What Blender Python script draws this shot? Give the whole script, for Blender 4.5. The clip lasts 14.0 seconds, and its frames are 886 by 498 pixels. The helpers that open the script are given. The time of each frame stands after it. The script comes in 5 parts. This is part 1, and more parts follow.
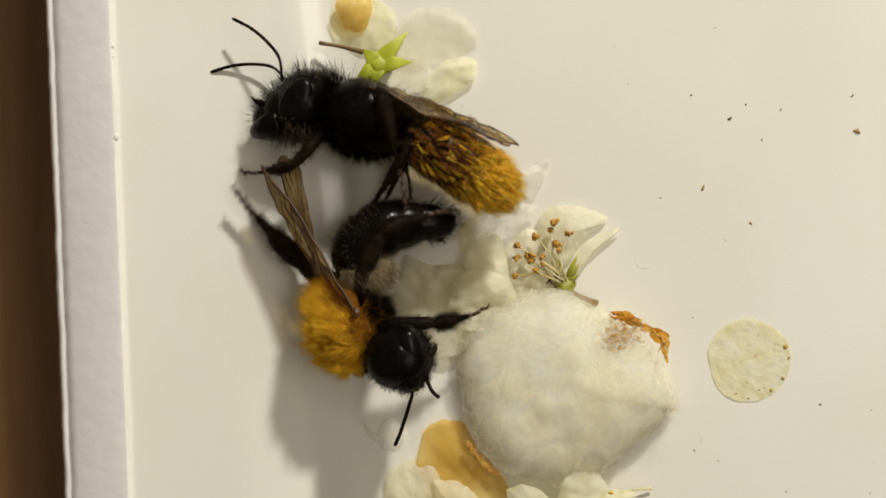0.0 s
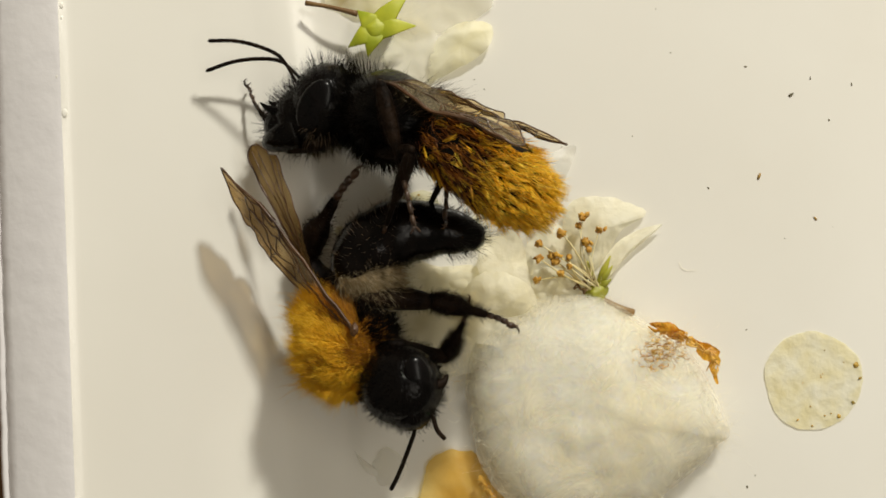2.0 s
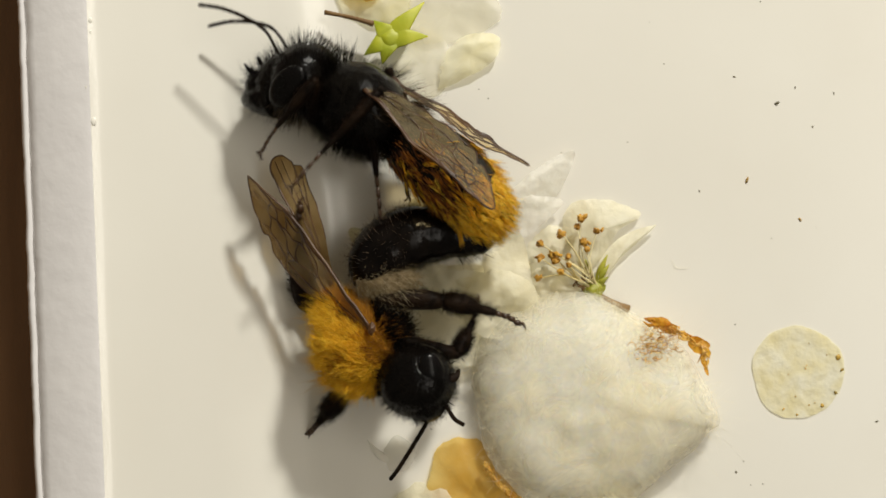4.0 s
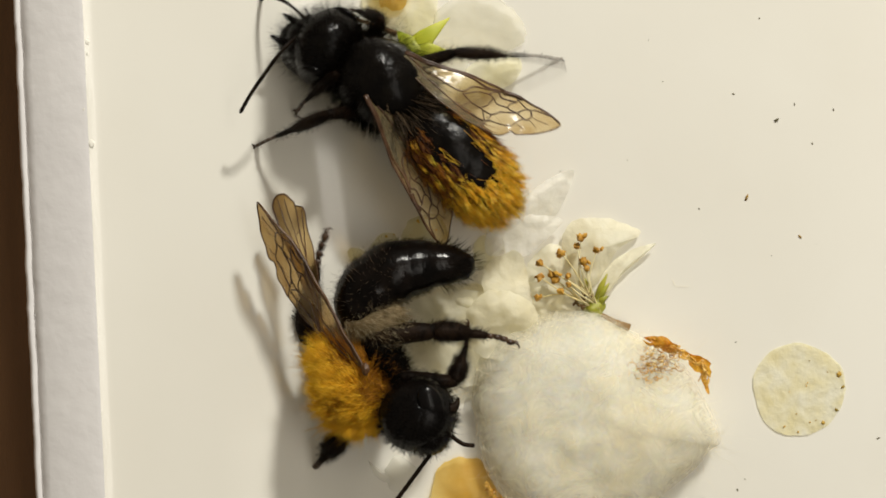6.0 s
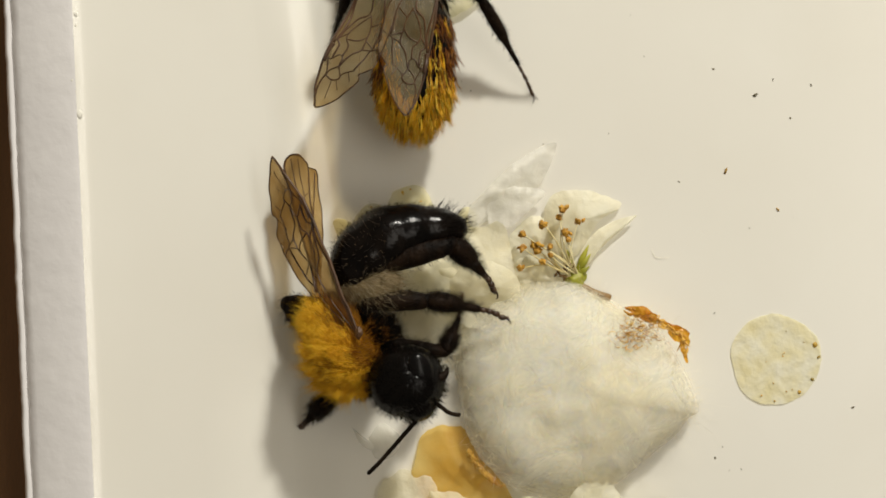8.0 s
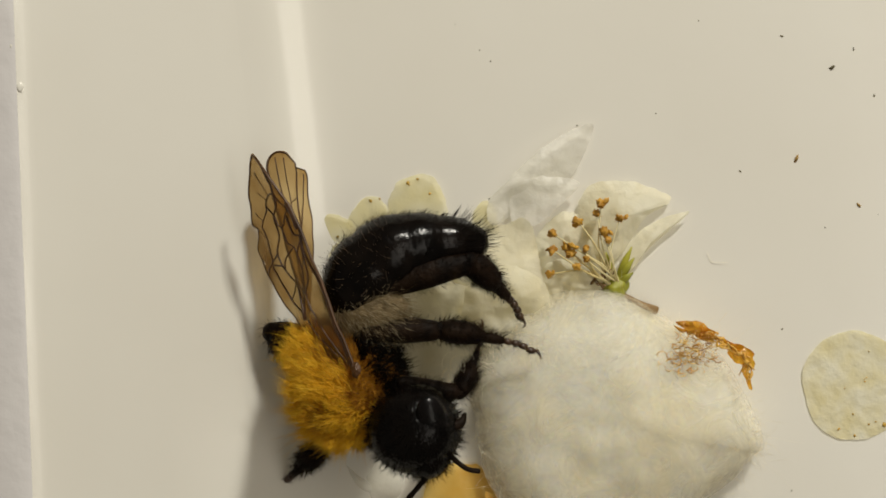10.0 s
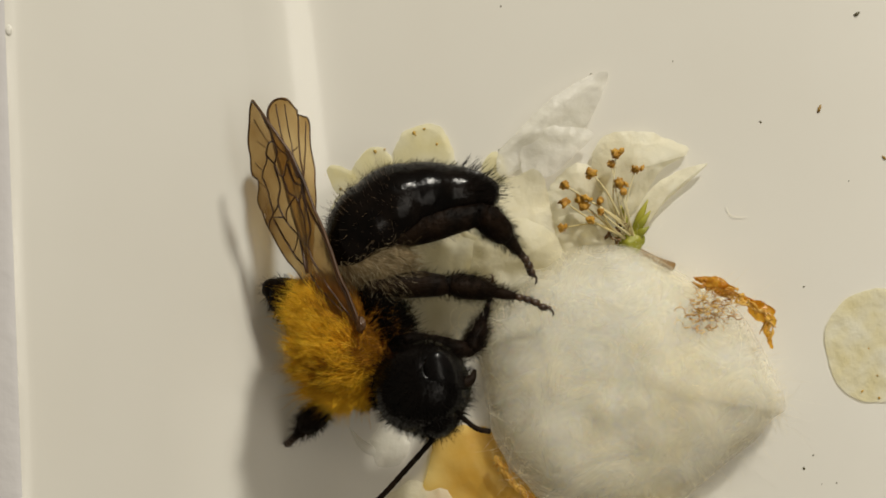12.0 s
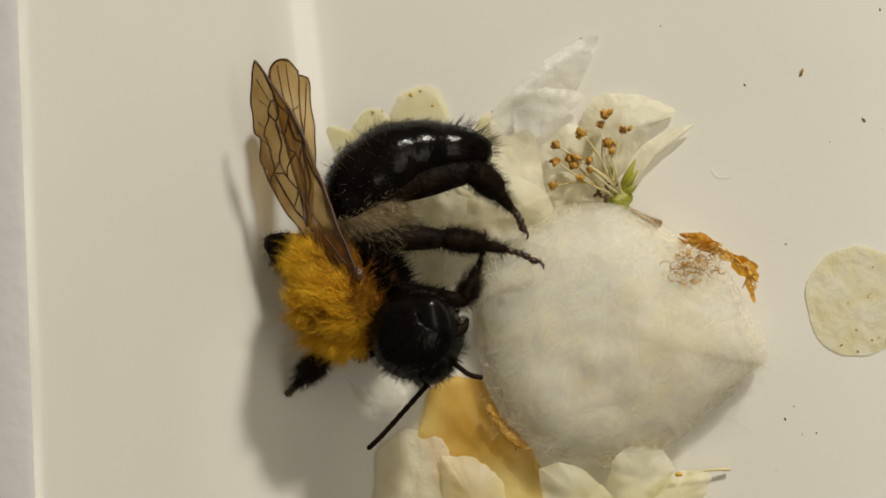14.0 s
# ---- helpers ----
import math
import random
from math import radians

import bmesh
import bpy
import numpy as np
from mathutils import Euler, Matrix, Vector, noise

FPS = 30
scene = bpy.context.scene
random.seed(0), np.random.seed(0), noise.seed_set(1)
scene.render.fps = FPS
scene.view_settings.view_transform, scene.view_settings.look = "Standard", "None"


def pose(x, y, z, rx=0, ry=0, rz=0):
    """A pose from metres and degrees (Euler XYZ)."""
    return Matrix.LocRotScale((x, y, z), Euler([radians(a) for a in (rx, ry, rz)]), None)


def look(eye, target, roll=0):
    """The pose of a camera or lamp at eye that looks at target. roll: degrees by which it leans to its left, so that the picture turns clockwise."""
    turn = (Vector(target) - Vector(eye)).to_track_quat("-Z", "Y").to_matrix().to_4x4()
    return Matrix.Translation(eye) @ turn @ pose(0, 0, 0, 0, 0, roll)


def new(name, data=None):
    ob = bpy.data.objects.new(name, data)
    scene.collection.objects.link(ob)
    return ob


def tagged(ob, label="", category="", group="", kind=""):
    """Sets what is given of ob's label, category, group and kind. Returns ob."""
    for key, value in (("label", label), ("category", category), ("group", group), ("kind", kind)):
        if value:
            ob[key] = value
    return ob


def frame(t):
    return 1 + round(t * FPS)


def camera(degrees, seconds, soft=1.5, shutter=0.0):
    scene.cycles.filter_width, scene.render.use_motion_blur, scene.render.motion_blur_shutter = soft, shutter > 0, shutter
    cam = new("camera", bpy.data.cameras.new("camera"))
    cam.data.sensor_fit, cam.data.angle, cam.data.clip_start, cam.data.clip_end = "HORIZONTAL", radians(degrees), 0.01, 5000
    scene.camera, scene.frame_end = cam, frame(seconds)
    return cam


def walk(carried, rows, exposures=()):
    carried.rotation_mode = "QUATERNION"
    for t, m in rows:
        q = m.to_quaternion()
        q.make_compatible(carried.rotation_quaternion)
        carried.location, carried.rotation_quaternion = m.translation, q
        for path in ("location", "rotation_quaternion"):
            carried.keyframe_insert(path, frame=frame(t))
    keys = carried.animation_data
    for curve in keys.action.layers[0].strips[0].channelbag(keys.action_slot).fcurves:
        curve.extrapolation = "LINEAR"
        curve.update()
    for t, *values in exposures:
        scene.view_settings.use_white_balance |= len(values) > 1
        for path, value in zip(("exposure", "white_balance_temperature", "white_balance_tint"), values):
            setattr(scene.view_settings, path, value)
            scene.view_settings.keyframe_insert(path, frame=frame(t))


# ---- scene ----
# All lengths below are millimetres; MM turns them into metres.
MM = 0.001

# ---------------------------------------------------------------- camera
cam = camera(40.0, 14.0, soft=1.65, shutter=0.55)
PATH = [
    (0, 0.00, 0.00, 54.28, 0.58, 0.23, -0.12),
    (0.5, 0.07, 0.43, 48.74, 0.25, 0.26, -0.02),
    (1, -0.24, 1.21, 46.85, 0.14, 0.47, -0.11),
    (1.5, -0.62, 0.78, 45.35, 0.11, 0.41, -0.03),
    (2, -0.20, 0.05, 45.92, 0.56, 0.40, 0.11),
    (2.5, -0.36, 0.17, 46.62, 0.54, 0.29, 0.11),
    (3, -0.48, -0.13, 48.87, 0.66, 0.31, 0.13),
    (5.5, -0.58, 1.01, 48.64, 0.04, 0.21, -0.30),
    (6, -0.48, 1.23, 48.71, 0.05, 0.34, -0.37),
    (6.5, -0.75, 0.74, 48.55, 0.01, 0.21, -0.23),
    (7, -0.48, 0.78, 49.46, -0.19, 0.05, -0.18),
    (7.5, 0.07, 0.86, 49.79, -0.41, -0.31, -0.32),
    (8, -0.49, 0.39, 49.44, -0.33, -0.42, -0.15),
    (10.5, -0.80, 0.06, 40.38, -0.01, -0.15, 0.08),
    (11, -0.91, -0.24, 40.69, -0.29, -0.41, -0.01),
    (11.5, -0.57, -0.65, 40.49, -0.26, -0.18, 0.12),
    (12, -1.08, -1.34, 39.45, -0.01, -0.38, 0.23),
    (12.5, -1.40, -1.50, 38.42, -0.16, -0.68, 0.21),
    (13, -0.46, -1.52, 38.53, -0.38, -0.21, 0.24),
    (13.5, -0.52, -1.98, 40.16, -0.34, -0.19, 0.24),
    (14, -0.87, -2.49, 40.95, -0.39, -0.31, 0.38),
]
EXPOSURES = [(0.0, 0.1, 6190, 10), (3.0, 0.2, 6110, 11), (7.0, 0.22, 6080, 11), (7.5, 0.08, 6130, 11), (8.0, 0.15, 6140, 11), (10.5, -0.17, 6190, 11), (11.0, -0.01, 6170, 11), (11.5, -0.07, 6180, 11), (12.3, -0.16, 6230, 11), (14.0, -0.16, 6220, 11)]
walk(cam, [(t, pose(x * MM, y * MM, z * MM, rx, ry, rz)) for t, x, y, z, rx, ry, rz in PATH], EXPOSURES)

# ---------------------------------------------------------------- light
world = bpy.data.worlds.new("room")
scene.world = world
world.use_nodes = True
world.node_tree.nodes["Background"].inputs[0].default_value = (1.0, 0.86, 0.62, 1)
world.node_tree.nodes["Background"].inputs[1].default_value = 0.18
lamp_data = bpy.data.lights.new("desk_lamp", "AREA")
lamp_data.shape, lamp_data.size, lamp_data.energy, lamp_data.color = "DISK", 0.021, 0.64, (1.0, 0.935, 0.785)
lamp = new("desk_lamp", lamp_data)
lamp.matrix_world = look((0.086, 0.205, 0.16), (0, 0, 0))
tagged(lamp, "warm white desk lamp shining down on the tray", "lamp")
tube_data = bpy.data.lights.new("ceiling_light", "AREA")
tube_data.shape, tube_data.size, tube_data.size_y, tube_data.energy, tube_data.color = "RECTANGLE", 1.8, 0.36, 9.0, (1.0, 0.905, 0.75)
tube_lamp = new("ceiling_light", tube_data)
tube_lamp.matrix_world = look((1.03, 0.05, 2.0), (0, 0, 0))
tagged(tube_lamp, "long white ceiling light high over the table", "lamp")


# ---------------------------------------------------------------- materials
def material(name, base, rough=0.5, base2=None, scale=500.0, detail=4.0, bump=0.0, bump_scale=2000.0, metal=0.0,
             subsurface=0.0, spec=0.5, coat=0.0, island=None, stretch=(1, 1, 1), mix=(0.35, 0.65)):
    m = bpy.data.materials.new(name)
    m.use_nodes = True
    n, l = m.node_tree.nodes, m.node_tree.links
    b = n["Principled BSDF"]
    b.inputs["Roughness"].default_value, b.inputs["Metallic"].default_value = rough, metal
    b.inputs["Specular IOR Level"].default_value = spec
    b.inputs["Coat Weight"].default_value = coat
    b.inputs["Subsurface Weight"].default_value = subsurface
    b.inputs["Subsurface Radius"].default_value = (1.0, 0.9, 0.7)
    b.inputs["Subsurface Scale"].default_value = 0.0006
    tc, mp = n.new("ShaderNodeTexCoord"), n.new("ShaderNodeMapping")
    mp.inputs["Scale"].default_value = stretch
    l.new(tc.outputs["Object"], mp.inputs["Vector"])
    if island:
        g, r = n.new("ShaderNodeNewGeometry"), n.new("ShaderNodeValToRGB")
        for e, (pos, col) in zip(r.color_ramp.elements, ((0, island[0]), (1, island[-1]))):
            e.position, e.color = pos, (*col, 1)
        for k, col in enumerate(island[1:-1]):
            e = r.color_ramp.elements.new((k + 1) / (len(island) - 1))
            e.color = (*col, 1)
        l.new(g.outputs["Random Per Island"], r.inputs[0])
        l.new(r.outputs[0], b.inputs["Base Color"])
    elif base2:
        t, r = n.new("ShaderNodeTexNoise"), n.new("ShaderNodeValToRGB")
        t.inputs["Scale"].default_value, t.inputs["Detail"].default_value = scale, detail
        l.new(mp.outputs[0], t.inputs["Vector"])
        r.color_ramp.elements[0].position, r.color_ramp.elements[0].color = mix[0], (*base, 1)
        r.color_ramp.elements[1].position, r.color_ramp.elements[1].color = mix[1], (*base2, 1)
        l.new(t.outputs["Fac"], r.inputs[0])
        l.new(r.outputs[0], b.inputs["Base Color"])
    else:
        b.inputs["Base Color"].default_value = (*base, 1)
    if bump:
        t, u = n.new("ShaderNodeTexNoise"), n.new("ShaderNodeBump")
        t.inputs["Scale"].default_value, t.inputs["Detail"].default_value = bump_scale, 5
        l.new(mp.outputs[0], t.inputs["Vector"])
        u.inputs["Strength"].default_value, u.inputs["Distance"].default_value = bump, 0.0001
        l.new(t.outputs["Fac"], u.inputs["Height"])
        l.new(u.outputs[0], b.inputs["Normal"])
    return m


def thin(name, col, col2, through_light=0.5, clear=0.0, rough=0.45, scale=400.0, crease=0.35):
    """A thin sheet, such as a petal or a wing: light passes, partly clear."""
    m = bpy.data.materials.new(name)
    m.use_nodes = True
    n, l = m.node_tree.nodes, m.node_tree.links
    b, out = n["Principled BSDF"], n["Material Output"]
    b.inputs["Roughness"].default_value = rough
    tc, t, r = n.new("ShaderNodeTexCoord"), n.new("ShaderNodeTexNoise"), n.new("ShaderNodeValToRGB")
    t.inputs["Scale"].default_value, t.inputs["Detail"].default_value = scale, 5
    l.new(tc.outputs["Object"], t.inputs["Vector"])
    r.color_ramp.elements[0].position, r.color_ramp.elements[0].color = 0.35, (*col, 1)
    r.color_ramp.elements[1].position, r.color_ramp.elements[1].color = 0.65, (*col2, 1)
    l.new(t.outputs["Fac"], r.inputs[0])
    l.new(r.outputs[0], b.inputs["Base Color"])
    tr, mx = n.new("ShaderNodeBsdfTranslucent"), n.new("ShaderNodeMixShader")
    l.new(r.outputs[0], tr.inputs["Color"])
    mx.inputs[0].default_value = through_light
    l.new(b.outputs[0], mx.inputs[1])
    l.new(tr.outputs[0], mx.inputs[2])
    last = mx
    if clear:
        cl, m2 = n.new("ShaderNodeBsdfTransparent"), n.new("ShaderNodeMixShader")
        l.new(r.outputs[0], cl.inputs["Color"])
        m2.inputs[0].default_value = clear
        l.new(mx.outputs[0], m2.inputs[1])
        l.new(cl.outputs[0], m2.inputs[2])
        last = m2
    u, t2 = n.new("ShaderNodeBump"), n.new("ShaderNodeTexNoise")
    t2.inputs["Scale"].default_value, t2.inputs["Detail"].default_value = 1800, 5
    l.new(tc.outputs["Object"], t2.inputs["Vector"])
    u.inputs["Strength"].default_value, u.inputs["Distance"].default_value = min(crease, 1.0), 0.00006 * max(crease, 1.0)
    l.new(t2.outputs["Fac"], u.inputs["Height"])
    l.new(u.outputs[0], b.inputs["Normal"])
    l.new(last.outputs[0], out.inputs["Surface"])
    return m


def gauze(name, col, col2):
    """A loose web of fibres with gaps between them."""
    m = thin(name, col, col2, 0.5, 0.5, 0.9, 300, crease=0.05)
    n, l = m.node_tree.nodes, m.node_tree.links
    tc = n["Texture Coordinate"]
    clear = n["Material Output"].inputs["Surface"].links[0].from_node
    t, r = n.new("ShaderNodeTexNoise"), n.new("ShaderNodeMapRange")
    t.inputs["Scale"].default_value, t.inputs["Detail"].default_value, t.inputs["Distortion"].default_value = 620, 8, 2.2
    t.inputs["Roughness"].default_value = 0.62
    r.inputs["From Min"].default_value, r.inputs["From Max"].default_value = 0.3, 0.72
    r.inputs["To Min"].default_value, r.inputs["To Max"].default_value = 0.97, 0.55
    l.new(tc.outputs["Object"], t.inputs["Vector"])
    l.new(t.outputs["Fac"], r.inputs["Value"])
    fac = r.outputs[0]
    l.new(fac, clear.inputs[0])
    l.remove(n["Transparent BSDF"].inputs["Color"].links[0])
    n["Transparent BSDF"].inputs["Color"].default_value = (1, 1, 1, 1)
    return m


PLASTIC = material("white_plastic", (0.80, 0.775, 0.70), 0.2, (0.83, 0.81, 0.74), scale=90, bump=0.04, bump_scale=900)
# rough, bumpy finish; the greyer lilac base also holds the rim's cooler shade
RIM = material("frosted_shaded_plastic", (0.76, 0.74, 0.745), 0.4, (0.80, 0.78, 0.78), scale=260, bump=0.3, bump_scale=1500)
WOOD = material("brown_wood", (0.15, 0.068, 0.020), 0.6, (0.21, 0.10, 0.034), scale=60, stretch=(8, 1, 1), bump=0.2)
CHITIN = material("black_chitin", (0.0015, 0.0012, 0.0012), 0.16, (0.004, 0.003, 0.0025), scale=1500, bump=0.4, bump_scale=4500, spec=0.13)
LEG = material("leg_chitin", (0.0035, 0.0024, 0.0018), 0.5, (0.016, 0.009, 0.005), scale=1800, bump=0.6, bump_scale=6000, spec=0.06)
FOOT = material("foot_chitin", (0.03, 0.015, 0.008), 0.4, (0.07, 0.035, 0.015), scale=2500)
EYE = material("eye_black", (0.002, 0.002, 0.002), 0.26, (0.004, 0.003, 0.003), scale=3000, spec=0.16)
BLACK_HAIR = material("black_hair", (0, 0, 0), 0.5, spec=0.03, island=[(0.001, 0.0008, 0.0006), (0.002, 0.0015, 0.001), (0.008, 0.005, 0.003)])
BROWN_HAIR = material("brown_hair", (0, 0, 0), 0.45, island=[(0.025, 0.015, 0.007), (0.08, 0.05, 0.024), (0.19, 0.13, 0.07)])
GOLD_HAIR = material("gold_hair", (0, 0, 0), 0.35, spec=0.4, island=[(0.70, 0.31, 0.006), (1.0, 0.57, 0.012), (1.0, 0.79, 0.09)])
RUST_HAIR = material("rust_hair", (0, 0, 0), 0.4, spec=0.3, island=[(0.012, 0.004, 0.001), (0.14, 0.035, 0.004), (0.50, 0.19, 0.012)])
PLUSH = material("ochre_plush", (0, 0, 0), 0.55, spec=0.2, island=[(0.66, 0.32, 0.010), (0.90, 0.52, 0.015), (1.0, 0.68, 0.06)])
PLUSH_SKIN = material("ochre_skin", (0.42, 0.2, 0.015), 0.7, (0.55, 0.28, 0.02), scale=900, spec=0.1)
PLUSH_DARK = material("amber_plush", (0, 0, 0), 0.55, spec=0.2, island=[(0.12, 0.045, 0.006), (0.42, 0.17, 0.012), (0.68, 0.33, 0.02)])
PALE_HAIR = material("pale_hair", (0, 0, 0), 0.6, spec=0.2, island=[(0.06, 0.04, 0.015), (0.22, 0.16, 0.08), (0.50, 0.42, 0.26)])
WING = thin("wing_membrane", (0.38, 0.23, 0.075), (0.66, 0.50, 0.25), 0.2, 0.72, 0.2, 420)
WING_SMOKE = thin("smoky_wing_membrane", (0.60, 0.44, 0.20), (0.82, 0.70, 0.45), 0.15, 0.82, 0.14, 700)
VEIN = material("wing_vein", (0.035, 0.014, 0.006), 0.4, (0.10, 0.045, 0.015), scale=500)
PETAL = thin("white_petal", (0.92, 0.87, 0.67), (0.96, 0.94, 0.81), 0.36, 0.34, crease=2.6)
PETAL_CLEAR = thin("wet_petal", (0.95, 0.94, 0.88), (0.97, 0.96, 0.93), 0.25, 0.5, 0.3, crease=2.6)
PETAL_FAINT = thin("faint_petal", (0.95, 0.93, 0.84), (0.97, 0.96, 0.90), 0.3, 0.72, 0.5, crease=0.8)
PETAL_YELLOW = thin("cream_petal", (0.94, 0.89, 0.60), (0.97, 0.95, 0.80), 0.3, 0.42, scale=700, crease=1.2)
PETAL_AMBER = thin("stained_petal", (0.80, 0.51, 0.06), (0.95, 0.84, 0.42), 0.35, 0.42, 0.35, 240, crease=1.0)
PETAL_ROUND = thin("round_petal", (0.92, 0.86, 0.58), (0.96, 0.94, 0.80), 0.22, 0.25, scale=1100, crease=2.0)
STAIN = material("ochre_spot", (0.72, 0.42, 0.05), 0.5, (0.30, 0.22, 0.04), scale=900)
COTTON = material("cotton_core", (0.95, 0.87, 0.60), 0.9, (0.985, 0.965, 0.86), scale=150, bump=0.15, bump_scale=1500, subsurface=1.0, spec=0.05, detail=4, mix=(0.34, 0.56))
COTTON.node_tree.nodes["Principled BSDF"].inputs["Subsurface Scale"].default_value = 0.004
GAUZE = gauze("cotton_gauze", (0.95, 0.88, 0.66), (0.98, 0.96, 0.87))
FIBRE = material("cotton_fibre", (0, 0, 0), 0.38, spec=0.5, island=[(0.92, 0.80, 0.50), (0.96, 0.90, 0.69), (0.98, 0.96, 0.86)])
SYRUP = thin("amber_syrup", (0.62, 0.25, 0.008), (0.86, 0.52, 0.06), 0.35, 0.42, 0.12, 1300)
GLOSS = material("polished_chitin", (0.002, 0.0016, 0.0015), 0.2, (0.005, 0.004, 0.003), scale=1500, bump=0.5, bump_scale=3200, spec=0.12)
SEGMENT = material("segment_chitin", (0.0018, 0.0014, 0.0013), 0.18, (0.006, 0.004, 0.003), scale=1500, bump=0.5, bump_scale=1900, spec=0.13)
FIBRE_YELLOW = material("yellowed_fibre", (0, 0, 0), 0.5, island=[(0.72, 0.53, 0.22), (0.83, 0.71, 0.42), (0.90, 0.83, 0.64)])
CRUST = material("amber_crust", (0.50, 0.23, 0.02), 0.18, (0.82, 0.52, 0.11), scale=1200, bump=0.6, bump_scale=2500)
TANGLE = material("amber_tangle", (0, 0, 0), 0.25, spec=0.5, island=[(0.24, 0.085, 0.008), (0.52, 0.25, 0.03), (0.85, 0.60, 0.20)])
ANTHER = material("ochre_anther", (0.36, 0.17, 0.014), 0.55, (0.68, 0.38, 0.045), scale=2500, bump=0.6, bump_scale=6000)
FILAMENT = material("pale_filament", (0.62, 0.50, 0.20), 0.5, (0.80, 0.74, 0.48), scale=600)
GREEN = material("green_calyx", (0.28, 0.34, 0.008), 0.5, (0.52, 0.52, 0.02), scale=500, bump=0.3, subsurface=0.1)
OLIVE = material("olive_calyx", (0.20, 0.22, 0.012), 0.5, (0.40, 0.38, 0.03), scale=700, bump=0.3)
STALK = material("brown_stalk", (0.14, 0.07, 0.02), 0.6, (0.25, 0.15, 0.05), scale=700, bump=0.4)
SPECK = material("dark_speck", (0.09, 0.08, 0.04), 0.7, (0.18, 0.15, 0.07), scale=3000, bump=0.5)
CRUMB = material("ochre_crumb", (0.42, 0.26, 0.06), 0.6, (0.3, 0.18, 0.04), scale=3000, bump=0.5)


# ---------------------------------------------------------------- mesh helpers
class Geo:
    """Vertices and faces of one mesh, in millimetres."""

    def __init__(self):
        self.v, self.f = [], []

    def add(self, verts, faces):
        k = len(self.v)
        self.v.extend(tuple(p) for p in verts)
        self.f.extend(tuple(i + k for i in q) for q in faces)
        return self

    def samples(self, count, rng):
        """Random places on the faces, with the way out of each."""
        v = np.array(self.v)
        tris = [(q[0], q[i], q[i + 1]) for q in self.f for i in range(1, len(q) - 1)]
        t = np.array(tris)
        a, b, c = v[t[:, 0]], v[t[:, 1]], v[t[:, 2]]
        n = np.cross(b - a, c - a)
        area = np.linalg.norm(n, axis=1) + 1e-12
        pick = rng.choice(len(t), count, p=area / area.sum())
        r1, r2 = np.sqrt(rng.random(count)), rng.random(count)
        p = a[pick] * (1 - r1)[:, None] + b[pick] * (r1 * (1 - r2))[:, None] + c[pick] * (r1 * r2)[:, None]
        return p, n[pick] / area[pick][:, None]


def link(name, geo, mat, parent=None, label="", smooth=True):
    me = bpy.data.meshes.new(name)
    me.from_pydata([(x * MM, y * MM, z * MM) for x, y, z in geo.v], [], geo.f)
    me.materials.append(mat)
    if smooth:
        me.polygons.foreach_set("use_smooth", [True] * len(me.polygons))
    me.update()
    ob = new(name, me)
    if parent:
        ob.parent = parent
    if label:
        ob["label"] = label
    return ob


def empty(name, label, category, group="", at=(0, 0, 0)):
    ob = new(name)
    ob.empty_display_size = 0.002
    ob.location = [c * MM for c in at]
    return tagged(ob, label, category, group)


def spline(points, count):
    """A smooth line through the points (Catmull-Rom)."""
    p = np.array(points, float)
    p = np.vstack([2 * p[0] - p[1], p, 2 * p[-1] - p[-2]])
    out = []
    for s in np.linspace(0, len(p) - 3 - 1e-9, count):
        i, t = int(s), s - int(s)
        a, b, c, d = p[i:i + 4]
        out.append(0.5 * (2 * b + (c - a) * t + (2 * a - 5 * b + 4 * c - d) * t**2 + (3 * b - a - 3 * c + d) * t**3))
    return np.array(out)


def tube(geo, points, radii, sides=8, flat=1.0, up=(0, 0, 1)):
    """A closed tube along points with a radius at each; flat squeezes it along up."""
    p, n = np.array(points, float), len(points)
    r = np.interp(np.linspace(0, 1, n), np.linspace(0, 1, len(radii)), radii)
    ways = np.gradient(p, axis=0)
    ways /= np.linalg.norm(ways, axis=1)[:, None] + 1e-12
    verts, side = [], np.cross(ways[0], up)
    if np.linalg.norm(side) < 0.05:
        side = np.cross(ways[0], (0.3, 1, 0.2))
    for c, w, rad in zip(p, ways, r):
        side = side - w * (side @ w)
        side /= np.linalg.norm(side)
        other = np.cross(w, side)
        for k in range(sides):
            a = 2 * math.pi * k / sides
            verts.append(c + rad * (math.cos(a) * side + flat * math.sin(a) * other))
    faces = [(i * sides + k, i * sides + (k + 1) % sides, (i + 1) * sides + (k + 1) % sides, (i + 1) * sides + k)
             for i in range(n - 1) for k in range(sides)]
    verts += [p[0], p[-1]]
    faces += [(n * sides, (k + 1) % sides, k) for k in range(sides)]
    faces += [(n * sides + 1, (n - 1) * sides + k, (n - 1) * sides + (k + 1) % sides) for k in range(sides)]
    return geo.add(verts, faces)


def ball(geo, centre, radii, turn=None, rings=14, seg=20, bumps=0.0, freq=1.0):
    verts, faces = [], []
    turn = turn or Matrix.Identity(3)
    for i in range(rings + 1):
        th = math.pi * i / rings
        for k in range(seg):
            ph = 2 * math.pi * k / seg
            d = Vector((math.sin(th) * math.cos(ph), math.sin(th) * math.sin(ph), math.cos(th)))
            s = 1 + bumps * noise.noise(d * freq + Vector(centre))
            verts.append(Vector(centre) + turn @ Vector((d.x * radii[0] * s, d.y * radii[1] * s, d.z * radii[2] * s)))
    for i in range(rings):
        for k in range(seg):
            faces.append((i * seg + k, (i + 1) * seg + k, (i + 1) * seg + (k + 1) % seg, i * seg + (k + 1) % seg))
    return geo.add(verts, faces)


